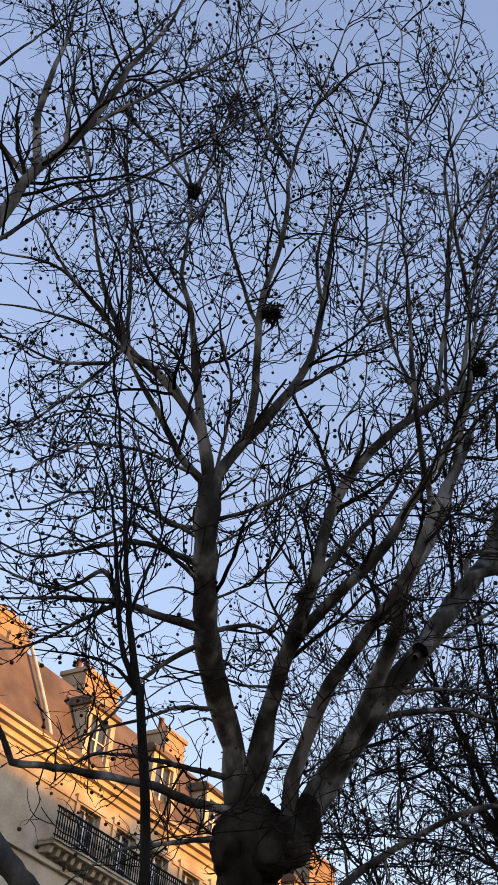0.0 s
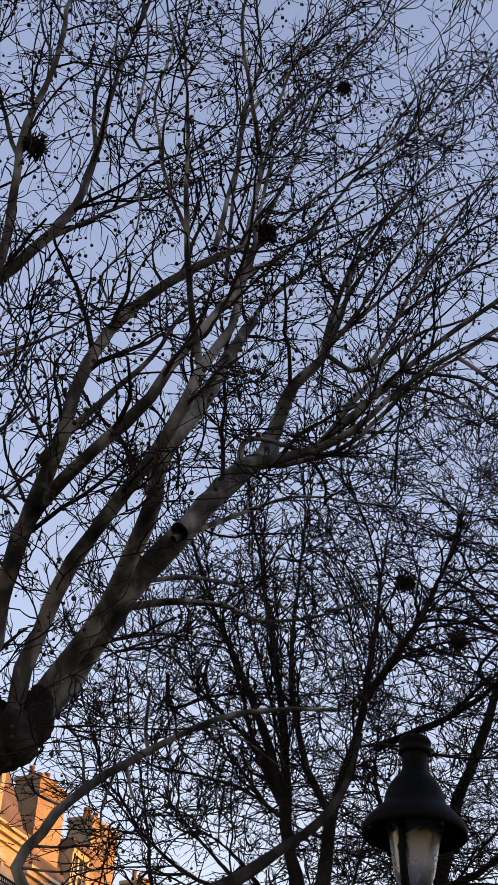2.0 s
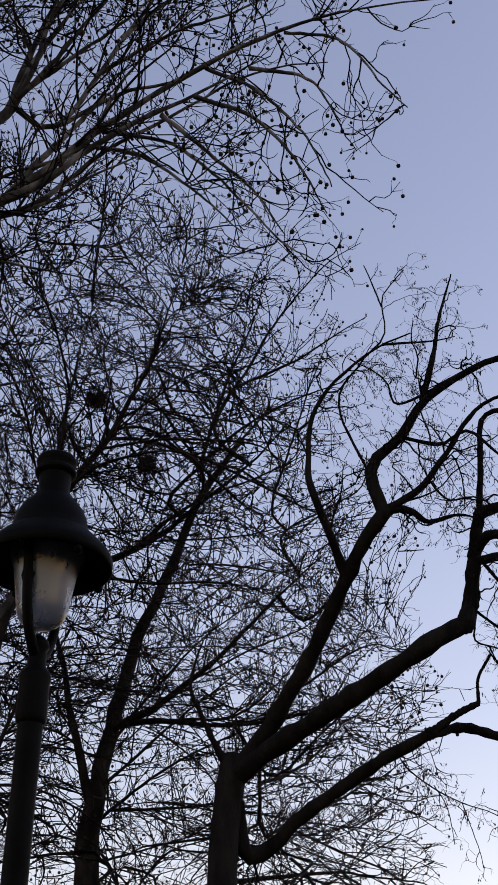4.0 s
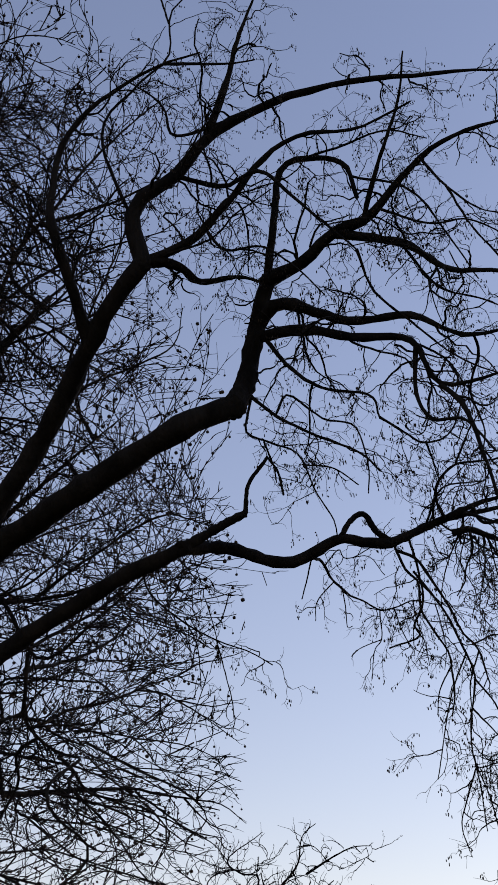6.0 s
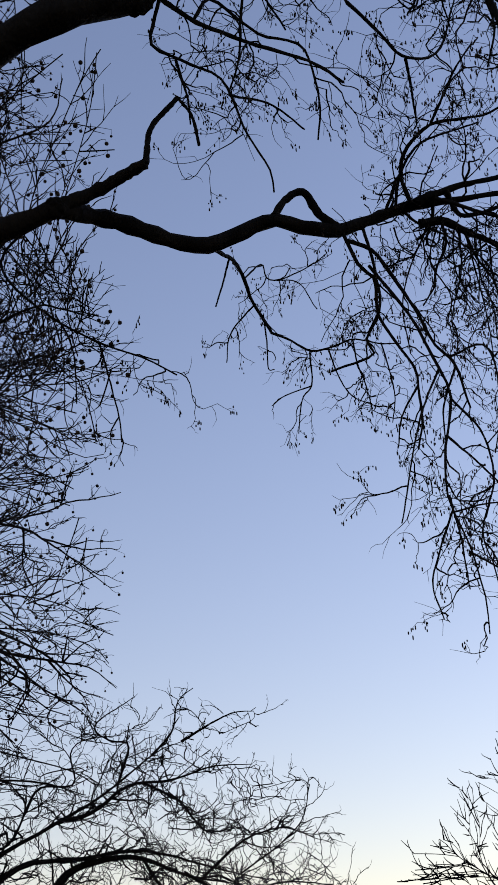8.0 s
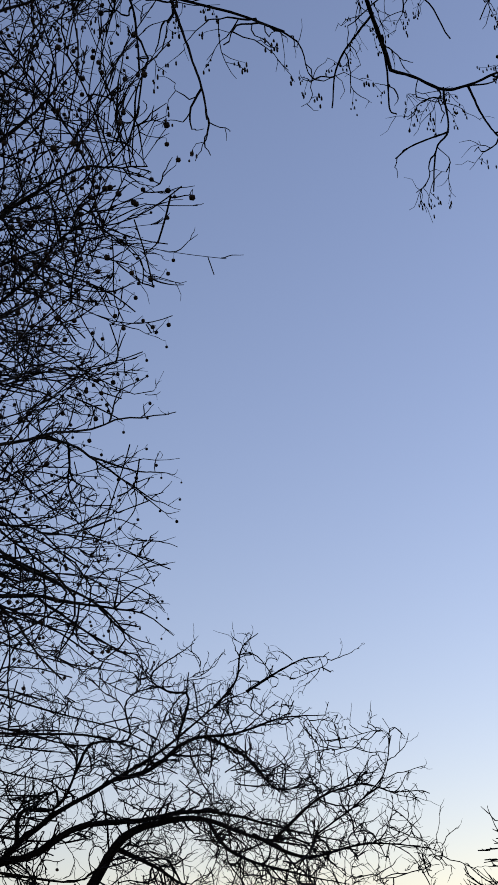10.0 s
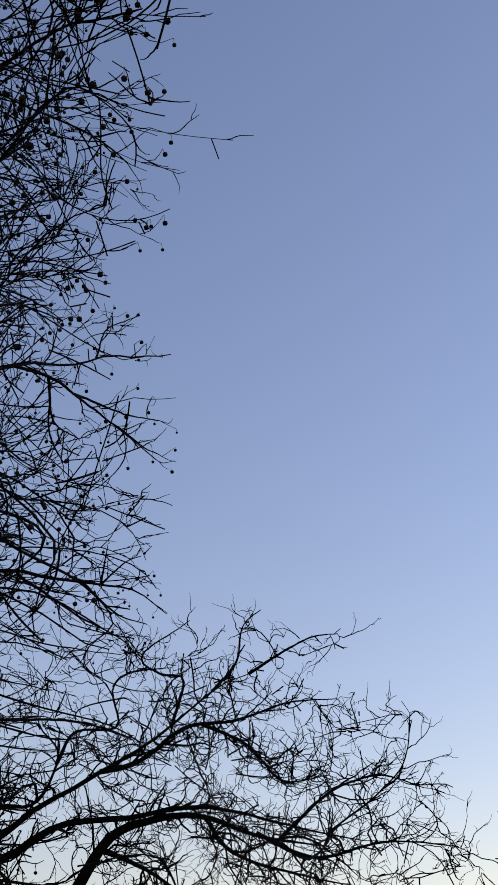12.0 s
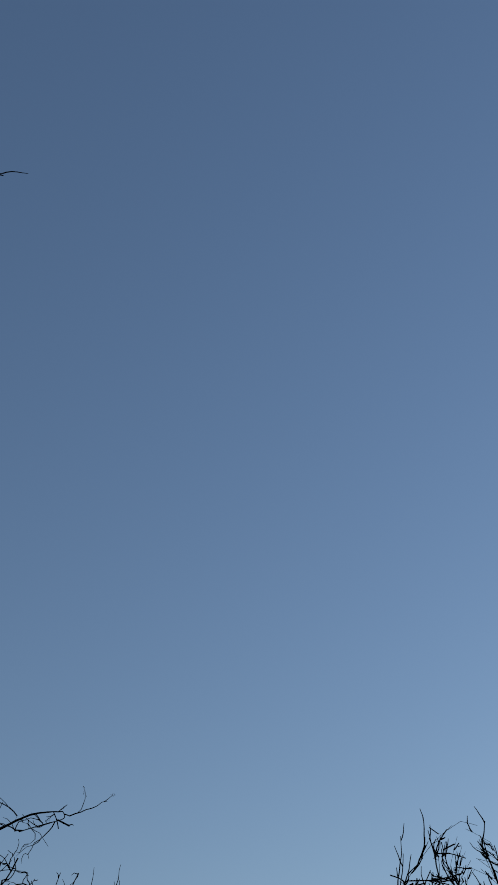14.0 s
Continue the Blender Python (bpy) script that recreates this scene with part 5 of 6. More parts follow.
dark_d.limb(0.006, 0.004, (8.60, 12.48, 5.42), (8.58, 12.52, 5.28), (8.55, 12.55, 5.14), shoots=False, joined=True)
dark_d.limb(0.0055, 0.003, (8.90, 12.74, 5.55), (9.08, 12.79, 5.74), (9.21, 12.88, 5.74), (9.44, 12.89, 5.81), (9.62, 12.94, 5.71), joined=True)
dark_d.limb(0.00433, 0.003, (9.28, 12.89, 5.76), (9.51, 12.86, 5.93), (9.68, 12.88, 6.10), joined=True)
dark_d.limb(0.0055, 0.003, (9.08, 12.87, 5.52), (9.10, 13.13, 5.46), (9.20, 13.31, 5.39), joined=True)
dark_d.limb(0.0055, 0.003, (9.21, 12.96, 5.54), (9.27, 13.02, 5.44), (9.33, 13.09, 5.29), (9.41, 13.13, 5.32), joined=True)
dark_d.limb(0.0055, 0.003, (9.57, 12.98, 5.43), (9.57, 12.99, 5.20), (9.52, 13.03, 5.10), (9.50, 13.06, 4.89), joined=True)
dark_d.limb(0.00472, 0.003, (9.57, 12.99, 5.19), (9.45, 13.10, 5.14), (9.39, 13.15, 5.08), joined=True)
dark_d.limb(0.0055, 0.003, (9.65, 12.91, 5.43), (9.68, 12.88, 5.25), (9.73, 12.82, 5.09), (9.83, 12.72, 5.00), joined=True)
dark_d.limb(0.0055, 0.003, (9.75, 12.80, 5.47), (9.76, 12.79, 5.30), (9.79, 12.76, 5.11), (9.80, 12.75, 4.94), joined=True)
dark_d.limb(0.00497, 0.003, (9.86, 12.68, 5.42), (9.88, 12.66, 5.24), (9.89, 12.65, 5.06), (9.87, 12.67, 4.89), joined=True)
dark_d.limb(0.011, 0.005, (8.89, 11.93, 5.38), (8.95, 11.90, 5.18), (9.01, 11.85, 5.09), (9.02, 11.86, 4.91), (9.06, 11.84, 4.79), (9.13, 11.78, 4.60), (9.15, 11.79, 4.49), (9.16, 11.80, 4.33), (9.15, 11.84, 4.18), joined=True)
dark_d.limb(0.0116, 0.005, (8.91, 11.92, 5.32), (9.01, 11.84, 5.24), (9.09, 11.78, 5.04), (9.16, 11.73, 4.85), (9.21, 11.70, 4.70), (9.27, 11.65, 4.58), (9.31, 11.63, 4.35), joined=True)
dark_d.limb(0.006, 0.003, (9.02, 11.86, 4.91), (9.01, 11.94, 4.82), (9.02, 11.98, 4.73), joined=True)
dark_d.limb(0.006, 0.003, (9.15, 11.79, 4.50), (9.10, 11.87, 4.35), (9.09, 11.91, 4.20), joined=True)
dark_d.limb(0.006, 0.003, (9.27, 11.65, 4.57), (9.23, 11.72, 4.37), (9.22, 11.74, 4.10), joined=True)
dark_d.limb(0.009, 0.004, (7.65, 11.70, 6.04), (7.64, 11.77, 5.81), (7.77, 11.73, 5.75), (7.94, 11.67, 5.69), (8.01, 11.67, 5.60), (8.09, 11.66, 5.42), (8.19, 11.64, 5.25), (8.23, 11.67, 5.16), joined=True)
dark_d.limb(0.009, 0.004, (7.76, 11.58, 5.87), (7.86, 11.58, 6.04), (8.05, 11.51, 5.88), (8.23, 11.42, 5.83), (8.31, 11.43, 5.67), (8.36, 11.46, 5.53), (8.39, 11.52, 5.43), joined=True)
dark_d.limb(0.00646, 0.004, (8.00, 11.67, 5.61), (8.19, 11.60, 5.60), (8.35, 11.56, 5.50), joined=True)
dark_d.limb(0.009, 0.004, (7.86, 11.31, 5.97), (7.94, 11.46, 5.99), (8.03, 11.62, 5.80), (8.10, 11.78, 5.78), joined=True)
dark_d.limb(0.0088, 0.004, (8.03, 10.90, 5.55), (8.24, 10.93, 5.52), (8.42, 10.98, 5.53), (8.65, 10.98, 5.68), (8.86, 10.99, 6.13), joined=True)
dark_d.limb(0.00739, 0.004, (8.45, 10.99, 5.54), (8.58, 11.09, 5.49), (8.70, 11.19, 5.44), joined=True)
dark_d.limb(0.009, 0.004, (9.16, 11.81, 5.53), (9.01, 11.60, 5.56), (8.90, 11.35, 5.54), (8.87, 10.98, 5.38), joined=True)
dark_d.limb(0.00778, 0.004, (7.76, 11.74, 5.75), (7.87, 11.81, 5.64), (7.95, 11.90, 5.58), joined=True)
dark_d.limb(0.0099, 0.003, (8.98, 11.86, 5.15), (9.11, 11.75, 4.86), (9.17, 11.68, 4.60), (9.21, 11.65, 4.38), (9.17, 11.69, 4.10), (9.16, 11.70, 3.86), (9.20, 11.66, 3.64), (9.22, 11.64, 3.44), (9.23, 11.64, 3.24), joined=True)
dark_d.limb(0.006, 0.003, (9.17, 11.69, 3.84), (9.11, 11.75, 3.63), (9.07, 11.78, 3.48), (9.09, 11.76, 3.32), joined=True)
dark_d.limb(0.006, 0.003, (9.20, 11.65, 4.38), (9.25, 11.54, 4.17), (9.27, 11.52, 3.93), (9.21, 11.58, 3.70), (9.23, 11.56, 3.51), (9.24, 11.55, 3.31), joined=True)
dark_d.limb(0.006, 0.003, (9.18, 11.67, 4.55), (9.06, 11.72, 4.28), (8.98, 11.77, 3.96), (8.93, 11.79, 3.74), joined=True)
dark_d.limb(0.006, 0.003, (9.18, 11.68, 4.19), (9.25, 11.50, 3.91), (9.29, 11.42, 3.74), joined=True)
dark_d.limb(0.0058, 0.003, (9.16, 11.70, 3.89), (9.12, 11.63, 3.63), (9.11, 11.61, 3.41), joined=True)
dark_d.limb(0.00478, 0.003, (9.20, 11.66, 3.62), (9.31, 11.42, 3.36), (9.31, 11.40, 3.15), joined=True)
dark_d.limb(0.006, 0.003, (9.25, 11.66, 4.62), (9.34, 11.51, 4.63), (9.32, 11.46, 4.30), (9.24, 11.47, 4.03), joined=True)
dark_d.limb(0.01, 0.004, (7.81, 10.69, 6.58), (7.93, 10.72, 6.33), (8.15, 10.65, 6.12), (8.36, 10.58, 5.94), (8.58, 10.49, 5.83), (8.79, 10.39, 5.78), joined=True)
dark_d.limb(0.01, 0.004, (8.05, 10.55, 6.62), (8.29, 10.52, 6.36), (8.55, 10.45, 6.32), (8.81, 10.37, 6.23), joined=True)
dark_d.limb(0.01, 0.004, (8.34, 10.35, 5.92), (8.42, 10.41, 5.84), (8.43, 10.53, 5.65), (8.53, 10.56, 5.43), (8.57, 10.66, 5.30), joined=True)
dark_d.limb(0.01, 0.004, (8.37, 10.20, 5.58), (8.52, 10.38, 5.44), (8.71, 10.49, 5.31), joined=True)
dark_d.limb(0.01, 0.004, (7.93, 10.61, 6.91), (8.11, 10.36, 6.67), (8.25, 10.15, 6.60), (8.35, 9.95, 6.37), joined=True)
dark_d.limb(0.01, 0.004, (8.05, 10.28, 7.11), (8.15, 10.18, 6.83), (8.26, 10.06, 6.62), (8.39, 9.91, 6.51), joined=True)
dark_d.limb(0.01, 0.004, (8.03, 10.93, 7.47), (8.19, 10.58, 7.16), (8.23, 10.32, 6.57), (8.21, 10.11, 6.11), joined=True)
dark_d.limb(0.0083, 0.004, (8.14, 10.19, 6.86), (8.21, 10.11, 6.51), (8.30, 10.01, 6.23), (8.35, 9.95, 5.94), joined=True)
dark_d.limb(0.01, 0.004, (7.81, 11.19, 7.73), (7.94, 10.86, 7.66), (8.03, 10.54, 7.56), (8.09, 10.24, 7.26), joined=True)
dark_d.limb(0.01, 0.004, (7.20, 11.46, 7.06), (7.25, 11.31, 6.80), (7.39, 11.10, 6.74), (7.50, 10.89, 6.46), (7.56, 10.72, 6.16), joined=True)
dark_d.limb(0.01, 0.004, (6.95, 11.66, 6.87), (7.17, 11.36, 6.89), (7.23, 11.14, 6.96), (7.34, 10.89, 7.02), joined=True)
dark_d.limb(0.014, 0.005, (6.85, 11.70, 7.00), (6.59, 11.79, 7.87), (6.77, 11.62, 8.29), (6.92, 11.46, 8.49), (6.92, 11.40, 8.91), (7.07, 11.23, 9.13), joined=True)
dark_d.limb(0.014, 0.005, (6.85, 11.39, 8.33), (7.21, 11.14, 8.29), (7.36, 11.02, 8.30), joined=True)
dark_d.limb(0.0084, 0.005, (6.91, 11.42, 8.80), (6.78, 11.43, 9.25), joined=True)
dark_d.limb(0.014, 0.005, (7.28, 11.28, 7.90), (6.96, 11.44, 7.76), (6.86, 11.44, 7.99), (6.60, 11.54, 8.21), joined=True)
dark_d.burl((6.84, 11.66, 6.77), (0.054, 0.054, 0.0594), DARK_BARK, 20)
dark_d.burl((7.47, 11.62, 5.86), (0.073, 0.073, 0.0803), DARK_BARK, 21)
dark_d.burl((7.51, 12.37, 5.21), (0.048, 0.048, 0.0528), DARK_BARK, 22)
dark_d.burl((7.70, 11.52, 6.86), (0.05, 0.05, 0.055), DARK_BARK, 23)
dark_d.finish(1.08, 0.9, fruit=1.0)

spread_s = Tree("pagoda_tree", (14.3, 25.6, 0), SPREADER, "low spreading bare tree with arching crooked limbs", 22, "twisting trees")
spread_s.trunk((14.3, 25.6, 1.5), (14.45, 25.6, 2.8), (14.58, 25.64, 3.6), r0=0.25, r1=0.14)
spread_s.limb(0.0825, 0.04, (14.58, 25.64, 3.55), (14.76, 25.45, 3.86), (15.02, 25.20, 4.39), (15.38, 24.89, 4.58), (15.86, 24.48, 4.61), (16.37, 24.01, 4.34), (16.95, 23.45, 4.14))
spread_s.limb(0.075, 0.03, (14.58, 25.64, 3.55), (13.11, 26.28, 3.48), (13.43, 26.07, 3.87), (13.83, 25.82, 4.41), (14.29, 25.52, 4.78), (14.88, 25.12, 5.16), (15.46, 24.69, 5.54), (15.99, 24.26, 6.06), (16.32, 23.95, 6.24), joined=True)
spread_s.limb(0.0225, 0.012, (16.32, 23.95, 6.24), (16.60, 23.56, 6.46), (16.80, 23.22, 6.57), (16.94, 22.93, 6.54), joined=True)
spread_s.limb(0.0638, 0.03, (13.13, 26.25, 3.62), (13.42, 26.06, 4.10), (14.00, 25.71, 4.26), (14.53, 25.38, 4.60), (15.16, 24.94, 4.65), (15.84, 24.43, 4.73), (16.58, 23.82, 4.45), (17.27, 23.18, 4.17), joined=True)
spread_s.limb(0.0338, 0.015, (13.83, 25.82, 4.41), (13.86, 25.74, 4.80), (14.23, 25.48, 4.84), (14.43, 25.30, 5.38), (14.20, 25.35, 5.72), (14.17, 25.30, 6.00), joined=True)
spread_s.limb(0.0375, 0.02, (14.89, 25.11, 5.17), (15.26, 24.80, 5.26), (15.71, 24.41, 5.62), (16.14, 24.02, 5.65), (16.62, 23.56, 5.80), (17.01, 23.14, 5.80), joined=True)
spread_s.limb(0.0225, 0.012, (14.42, 25.32, 5.27), (14.60, 25.19, 5.65), (15.02, 24.92, 5.69), (14.95, 24.92, 6.13), (15.13, 24.78, 6.33), (15.55, 24.49, 6.37), joined=True)
spread_s.limb(0.0225, 0.012, (15.59, 24.59, 5.65), (15.71, 24.48, 6.24), (15.45, 24.61, 6.32), (15.26, 24.70, 6.55), (15.75, 24.35, 6.97), joined=True)
spread_s.limb(0.014, 0.006, (16.97, 23.46, 4.29), (17.28, 22.96, 4.60), (17.45, 22.57, 4.94), (17.43, 22.35, 5.47), joined=True)
spread_s.limb(0.0262, 0.01, (16.56, 23.83, 4.27), (16.93, 23.33, 4.72), (17.27, 22.85, 4.85), (17.54, 22.38, 4.63), joined=True)
spread_s.limb(0.03, 0.01, (16.36, 24.02, 4.35), (16.79, 23.48, 4.01), (17.31, 22.82, 4.11), (17.76, 22.17, 3.96), joined=True)
spread_s.limb(0.0262, 0.01, (15.84, 24.30, 5.65), (16.23, 23.93, 5.35), (16.50, 23.65, 4.89), (16.88, 23.24, 4.90), joined=True)
spread_s.limb(0.03, 0.012, (15.91, 24.44, 4.59), (16.11, 24.15, 4.15), (16.67, 23.57, 3.82), (17.09, 23.06, 3.63), joined=True)
spread_s.limb(0.0375, 0.015, (14.97, 25.25, 4.31), (15.35, 24.89, 4.05), (15.57, 24.61, 3.81), (15.94, 24.22, 3.51), joined=True)
spread_s.limb(0.0225, 0.012, (15.98, 24.26, 6.06), (16.23, 24.06, 6.41), (16.30, 23.98, 6.85), (16.48, 23.82, 7.06), joined=True)
spread_s.fill(1500, (15.3, 24.3, 4.1), (3.8, 3.4, 2.7), step=0.18, kill=0.34, straight=0.6, rise=0.05, stray=0.42, tip=0.0085, sink=-0.5)
spread_s.finish(1.0, 1.2)

upright_q = Tree("upright_tree", (28.2, 25.4, 0), UPRIGHT, "far bare tree with straight upright shoots", 23)
upright_q.trunk((28.2, 25.4, 1.2), (28.2, 25.45, 2.4), (28.2, 25.5, 3.3), r0=0.2, r1=0.14)
upright_q.spread(12, 2.2, 3.2, (28.2, 25.6, 5.2), (3.2, 3.2, 2.9), 0.08, rise=0.1)
upright_q.fill(1200, (28.5, 25.2, 5.7), (3.9, 3.9, 3.8), kill=0.38, straight=1.0, rise=0.35, stray=0.08, tip=0.012, sink=0.0)
upright_q.fill(460, (28.1, 24.8, 7.8), (1.2, 1.2, 1.45), kill=0.24, straight=1.0, rise=0.35, stray=0.08, tip=0.012, sink=0.0)
upright_q.fill(420, (25.8, 27.5, 4.2), (1.7, 1.7, 1.9), kill=0.3, straight=1.0, rise=0.35, stray=0.08, tip=0.012, sink=0.0)
upright_q.finish(0.9, 1.35)


# ---- nests ----
def nest(at, size, seed, label):
    """A round heap of crossed sticks."""
    rng = np.random.default_rng(seed)
    n = 170
    d = unit(rng.standard_normal((n, 3)))
    d[:, 2] = -np.abs(d[:, 2]) * 0.8 + 0.25
    mid = np.array(at) + d * size * rng.uniform(0.2, 0.66, (n, 1)) * np.array((1.0, 1.0, 0.75))
    way = unit(np.cross(d, rng.standard_normal((n, 3)))) * size * rng.uniform(0.25, 0.95, (n, 1)) ** 1.3
    bend = rng.normal(0, 0.05 * size, (n, 3))
    P = np.stack([mid - way, mid + bend, mid + way], 1)
    ob = link_mesh("bird_nest", joined("bird_nest", [tubes(P, rng.uniform(0.004, 0.010, (n, 1)) * np.ones((1, 3)), 4)]), NEST, None)
    tagged(ob, label, "nest", "bird nests")


nest((0.11, 10.74, 11.86), 0.17, 1, "dark round nest of sticks in a fork")
nest((2.68, 11.44, 11.97), 0.16, 2, "dark ragged nest of sticks between steep limbs")
nest((6.58, 18.74, 12.48), 0.22, 3, "bulky dark nest of sticks high in the crown")
nest((4.03, 13.00, 17.00), 0.14, 4, "small dark nest of twigs among branches")
nest((7.44, 18.87, 11.59), 0.2, 5, "loose dark nest of sticks in a crown")
nest((-0.94, 10.16, 13.17), 0.1, 6, "small tangle of sticks on a stem")


# ---- street lamp ----
def lathe(name, profile, at, material, parent, sides=32, label=""):
    """A turned shape from radius and height pairs."""
    prof = np.array(profile, float)
    ang = np.arange(sides) * 2 * np.pi / sides
    V = np.stack([prof[:, None, 0] * np.cos(ang), prof[:, None, 0] * np.sin(ang), np.repeat(prof[:, 1:2], sides, 1)], -1) + np.array((at[0], at[1], 0))
    k, n = np.arange(sides), len(prof)
    F = np.concatenate([np.stack([i * sides + k, i * sides + (k + 1) % sides, (i + 1) * sides + (k + 1) % sides, (i + 1) * sides + k], 1) for i in range(n - 1)])
    return link_mesh(name, mesh_of(name, V.reshape(-1, 3), F), material, parent, label)


def street_lamp(x, y, turn, lean):
    lamp = thing("street_lamp", (x, y, 0), "black cast-iron street lamp with a hooded frosted glass bowl", "street lamp")
    at = (x, y)
    lathe("pedestal", [(0.001, 0.55), (0.13, 0.55), (0.15, 0.5), (0.15, 0.2), (0.2, 0.14), (0.22, 0.1), (0.22, 0.0)], at, IRON, lamp)
    lathe("column", [(0.1, 0.5), (0.08, 0.7), (0.07, 1.2), (0.062, 2.4), (0.058, 3.4), (0.06, 3.72)], at, IRON, lamp)
    lathe("collar", [(0.061, 3.70), (0.07, 3.71), (0.074, 3.74), (0.072, 3.90), (0.078, 3.92), (0.076, 3.945), (0.058, 3.965), (0.046, 3.99), (0.042, 4.06), (0.055, 4.08), (0.05, 4.11), (0.02, 4.14), (0.001, 4.15)], at, IRON, lamp)
    for side in (0, 180):
        a = radians(turn + side)
        pts = [(0.025, 4.04), (0.08, 4.09), (0.135, 4.18), (0.17, 4.32), (0.192, 4.48), (0.225, 4.61)]
        line = smooth_line([(x + r * math.sin(a), y + r * math.cos(a), z) for r, z in pts], 22)
        u = np.linspace(0, 1, 22)
        me = limb_mesh("yoke_arm", line, 0.027 - 0.006 * u + 0.008 * np.exp(-((u - 0.62) / 0.03) ** 2), 10, np.random.default_rng(3), 0.0)
        link_mesh("yoke_arm", me, IRON, lamp)
    lathe("glass_bowl", [(0.001, 4.185), (0.045, 4.188), (0.082, 4.200), (0.108, 4.225), (0.122, 4.260), (0.131, 4.310), (0.145, 4.400), (0.16, 4.490), (0.178, 4.540), (0.186, 4.555), (0.186, 4.600),
                         (0.18, 4.600), (0.18, 4.558), (0.172, 4.542), (0.154, 4.492), (0.139, 4.400), (0.125, 4.312), (0.116, 4.264), (0.102, 4.232), (0.078, 4.208), (0.001, 4.193)], at, FROSTED, lamp, 48, "frosted glass bowl")
    lathe("reflector", [(0.15, 4.625), (0.19, 4.610), (0.245, 4.575), (0.29, 4.53), (0.316, 4.498), (0.328, 4.502), (0.33, 4.545), (0.318, 4.570), (0.29, 4.605), (0.255, 4.642), (0.225, 4.670), (0.2, 4.675), (0.15, 4.660)], at, IRON, lamp, 48, "flared iron skirt")
    for turn_by in (0, 90, 180, 270):
        a = radians(turn + 35 + turn_by)
        cx, cy = x + 0.305 * math.sin(a), y + 0.305 * math.cos(a)
        lathe("clasp", [(0.001, 4.570), (0.018, 4.565), (0.02, 4.530), (0.016, 4.505), (0.024, 4.490), (0.02, 4.470), (0.001, 4.460)], (cx, cy), IRON, lamp, 10, "small iron clasp")
    lathe("hood", [(0.226, 4.665), (0.206, 4.680), (0.195, 4.705), (0.192, 4.730), (0.184, 4.770), (0.166, 4.815), (0.138, 4.855), (0.107, 4.890), (0.087, 4.920), (0.080, 4.950), (0.083, 5.000), (0.083, 5.040)], at, IRON, lamp, 48)
    lathe("hood_cap", [(0.083, 5.030), (0.105, 5.040), (0.11, 5.055), (0.098, 5.070), (0.09, 5.085), (0.104, 5.100), (0.107, 5.120), (0.096, 5.140), (0.06, 5.155), (0.03, 5.160), (0.001, 5.162)], at, IRON, lamp, 32)
    lathe("bulb", [(0.001, 4.40), (0.025, 4.42), (0.035, 4.47), (0.028, 4.54), (0.016, 4.60), (0.016, 4.66)], at, PAINT, lamp, 16, "white unlit bulb")
    lamp.scale = (1, 1, 1.014)
    lamp.rotation_euler = Matrix.Rotation(radians(lean), 3, Vector((0.34, 0.94, 0))).to_euler()


street_lamp(3.213, 9.475, 222.0, 2.5)


# ---- houses ----
FRONT = np.array((-6.6, 35.4))
ALONG = np.array((0.555, 0.832)) / math.hypot(0.555, 0.832)
OUT = np.array((ALONG[1], -ALONG[0]))


def spot(s, b, z, origin=FRONT, facing=1):
    p = origin + ALONG * s + OUT * b * facing
    return (p[0], p[1], z)


def block(s0, s1, b0, b1, z0, z1, bm=None, lean=0.0, top=1.0, **kw):
    """A box in the street's own directions; lean sets its top back."""
    bm = bm or bmesh.new()
    lo = [bm.verts.new(spot(s, b, z0, **kw)) for s, b in ((s0, b0), (s1, b0), (s1, b1), (s0, b1))]
    hi = [bm.verts.new(spot(s, b - lean, z1, **kw)) for s, b in ((s0, b0), (s1, b0), (s1, b1), (s0, b1))]
    bm.faces.new(lo)
    bm.faces.new(hi[::-1])
    for i in range(4):
        j = (i + 1) % 4
        bm.faces.new((lo[i], hi[i], hi[j], lo[j]))
    bmesh.ops.recalc_face_normals(bm, faces=bm.faces[:])
    return bm


def pierced_wall(s0, s1, z0, z1, thick, openings, **kw):
    """A wall with openings (s0, s1, z0, z1) right through it."""
    ss = sorted({s0, s1, *[v for o in openings for v in o[:2]]})
    zs = sorted({z0, z1, *[v for o in openings for v in o[2:]]})
    solid = {}
    for i in range(len(ss) - 1):
        for j in range(len(zs) - 1):
            cs, cz = (ss[i] + ss[i + 1]) / 2, (zs[j] + zs[j + 1]) / 2
            solid[i, j] = not any(o[0] < cs < o[1] and o[2] < cz < o[3] for o in openings)
    bm = bmesh.new()
    made = {}

    def v(i, j, b):
        if (i, j, b) not in made:
            made[i, j, b] = bm.verts.new(spot(ss[i], b, zs[j], **kw))
        return made[i, j, b]

    for (i, j), full in solid.items():
        if not full:
            continue
        bm.faces.new((v(i, j, 0), v(i + 1, j, 0), v(i + 1, j + 1, 0), v(i, j + 1, 0)))
        bm.faces.new((v(i, j, -thick), v(i, j + 1, -thick), v(i + 1, j + 1, -thick), v(i + 1, j, -thick)))
        for di, dj, p, q in ((-1, 0, (i, j), (i, j + 1)), (1, 0, (i + 1, j), (i + 1, j + 1)), (0, -1, (i, j), (i + 1, j)), (0, 1, (i, j + 1), (i + 1, j + 1))):
            if not solid.get((i + di, j + dj), False):
                bm.faces.new((v(*p, 0), v(*q, 0), v(*q, -thick), v(*p, -thick)))
    bmesh.ops.recalc_face_normals(bm, faces=bm.faces[:])
    return bm


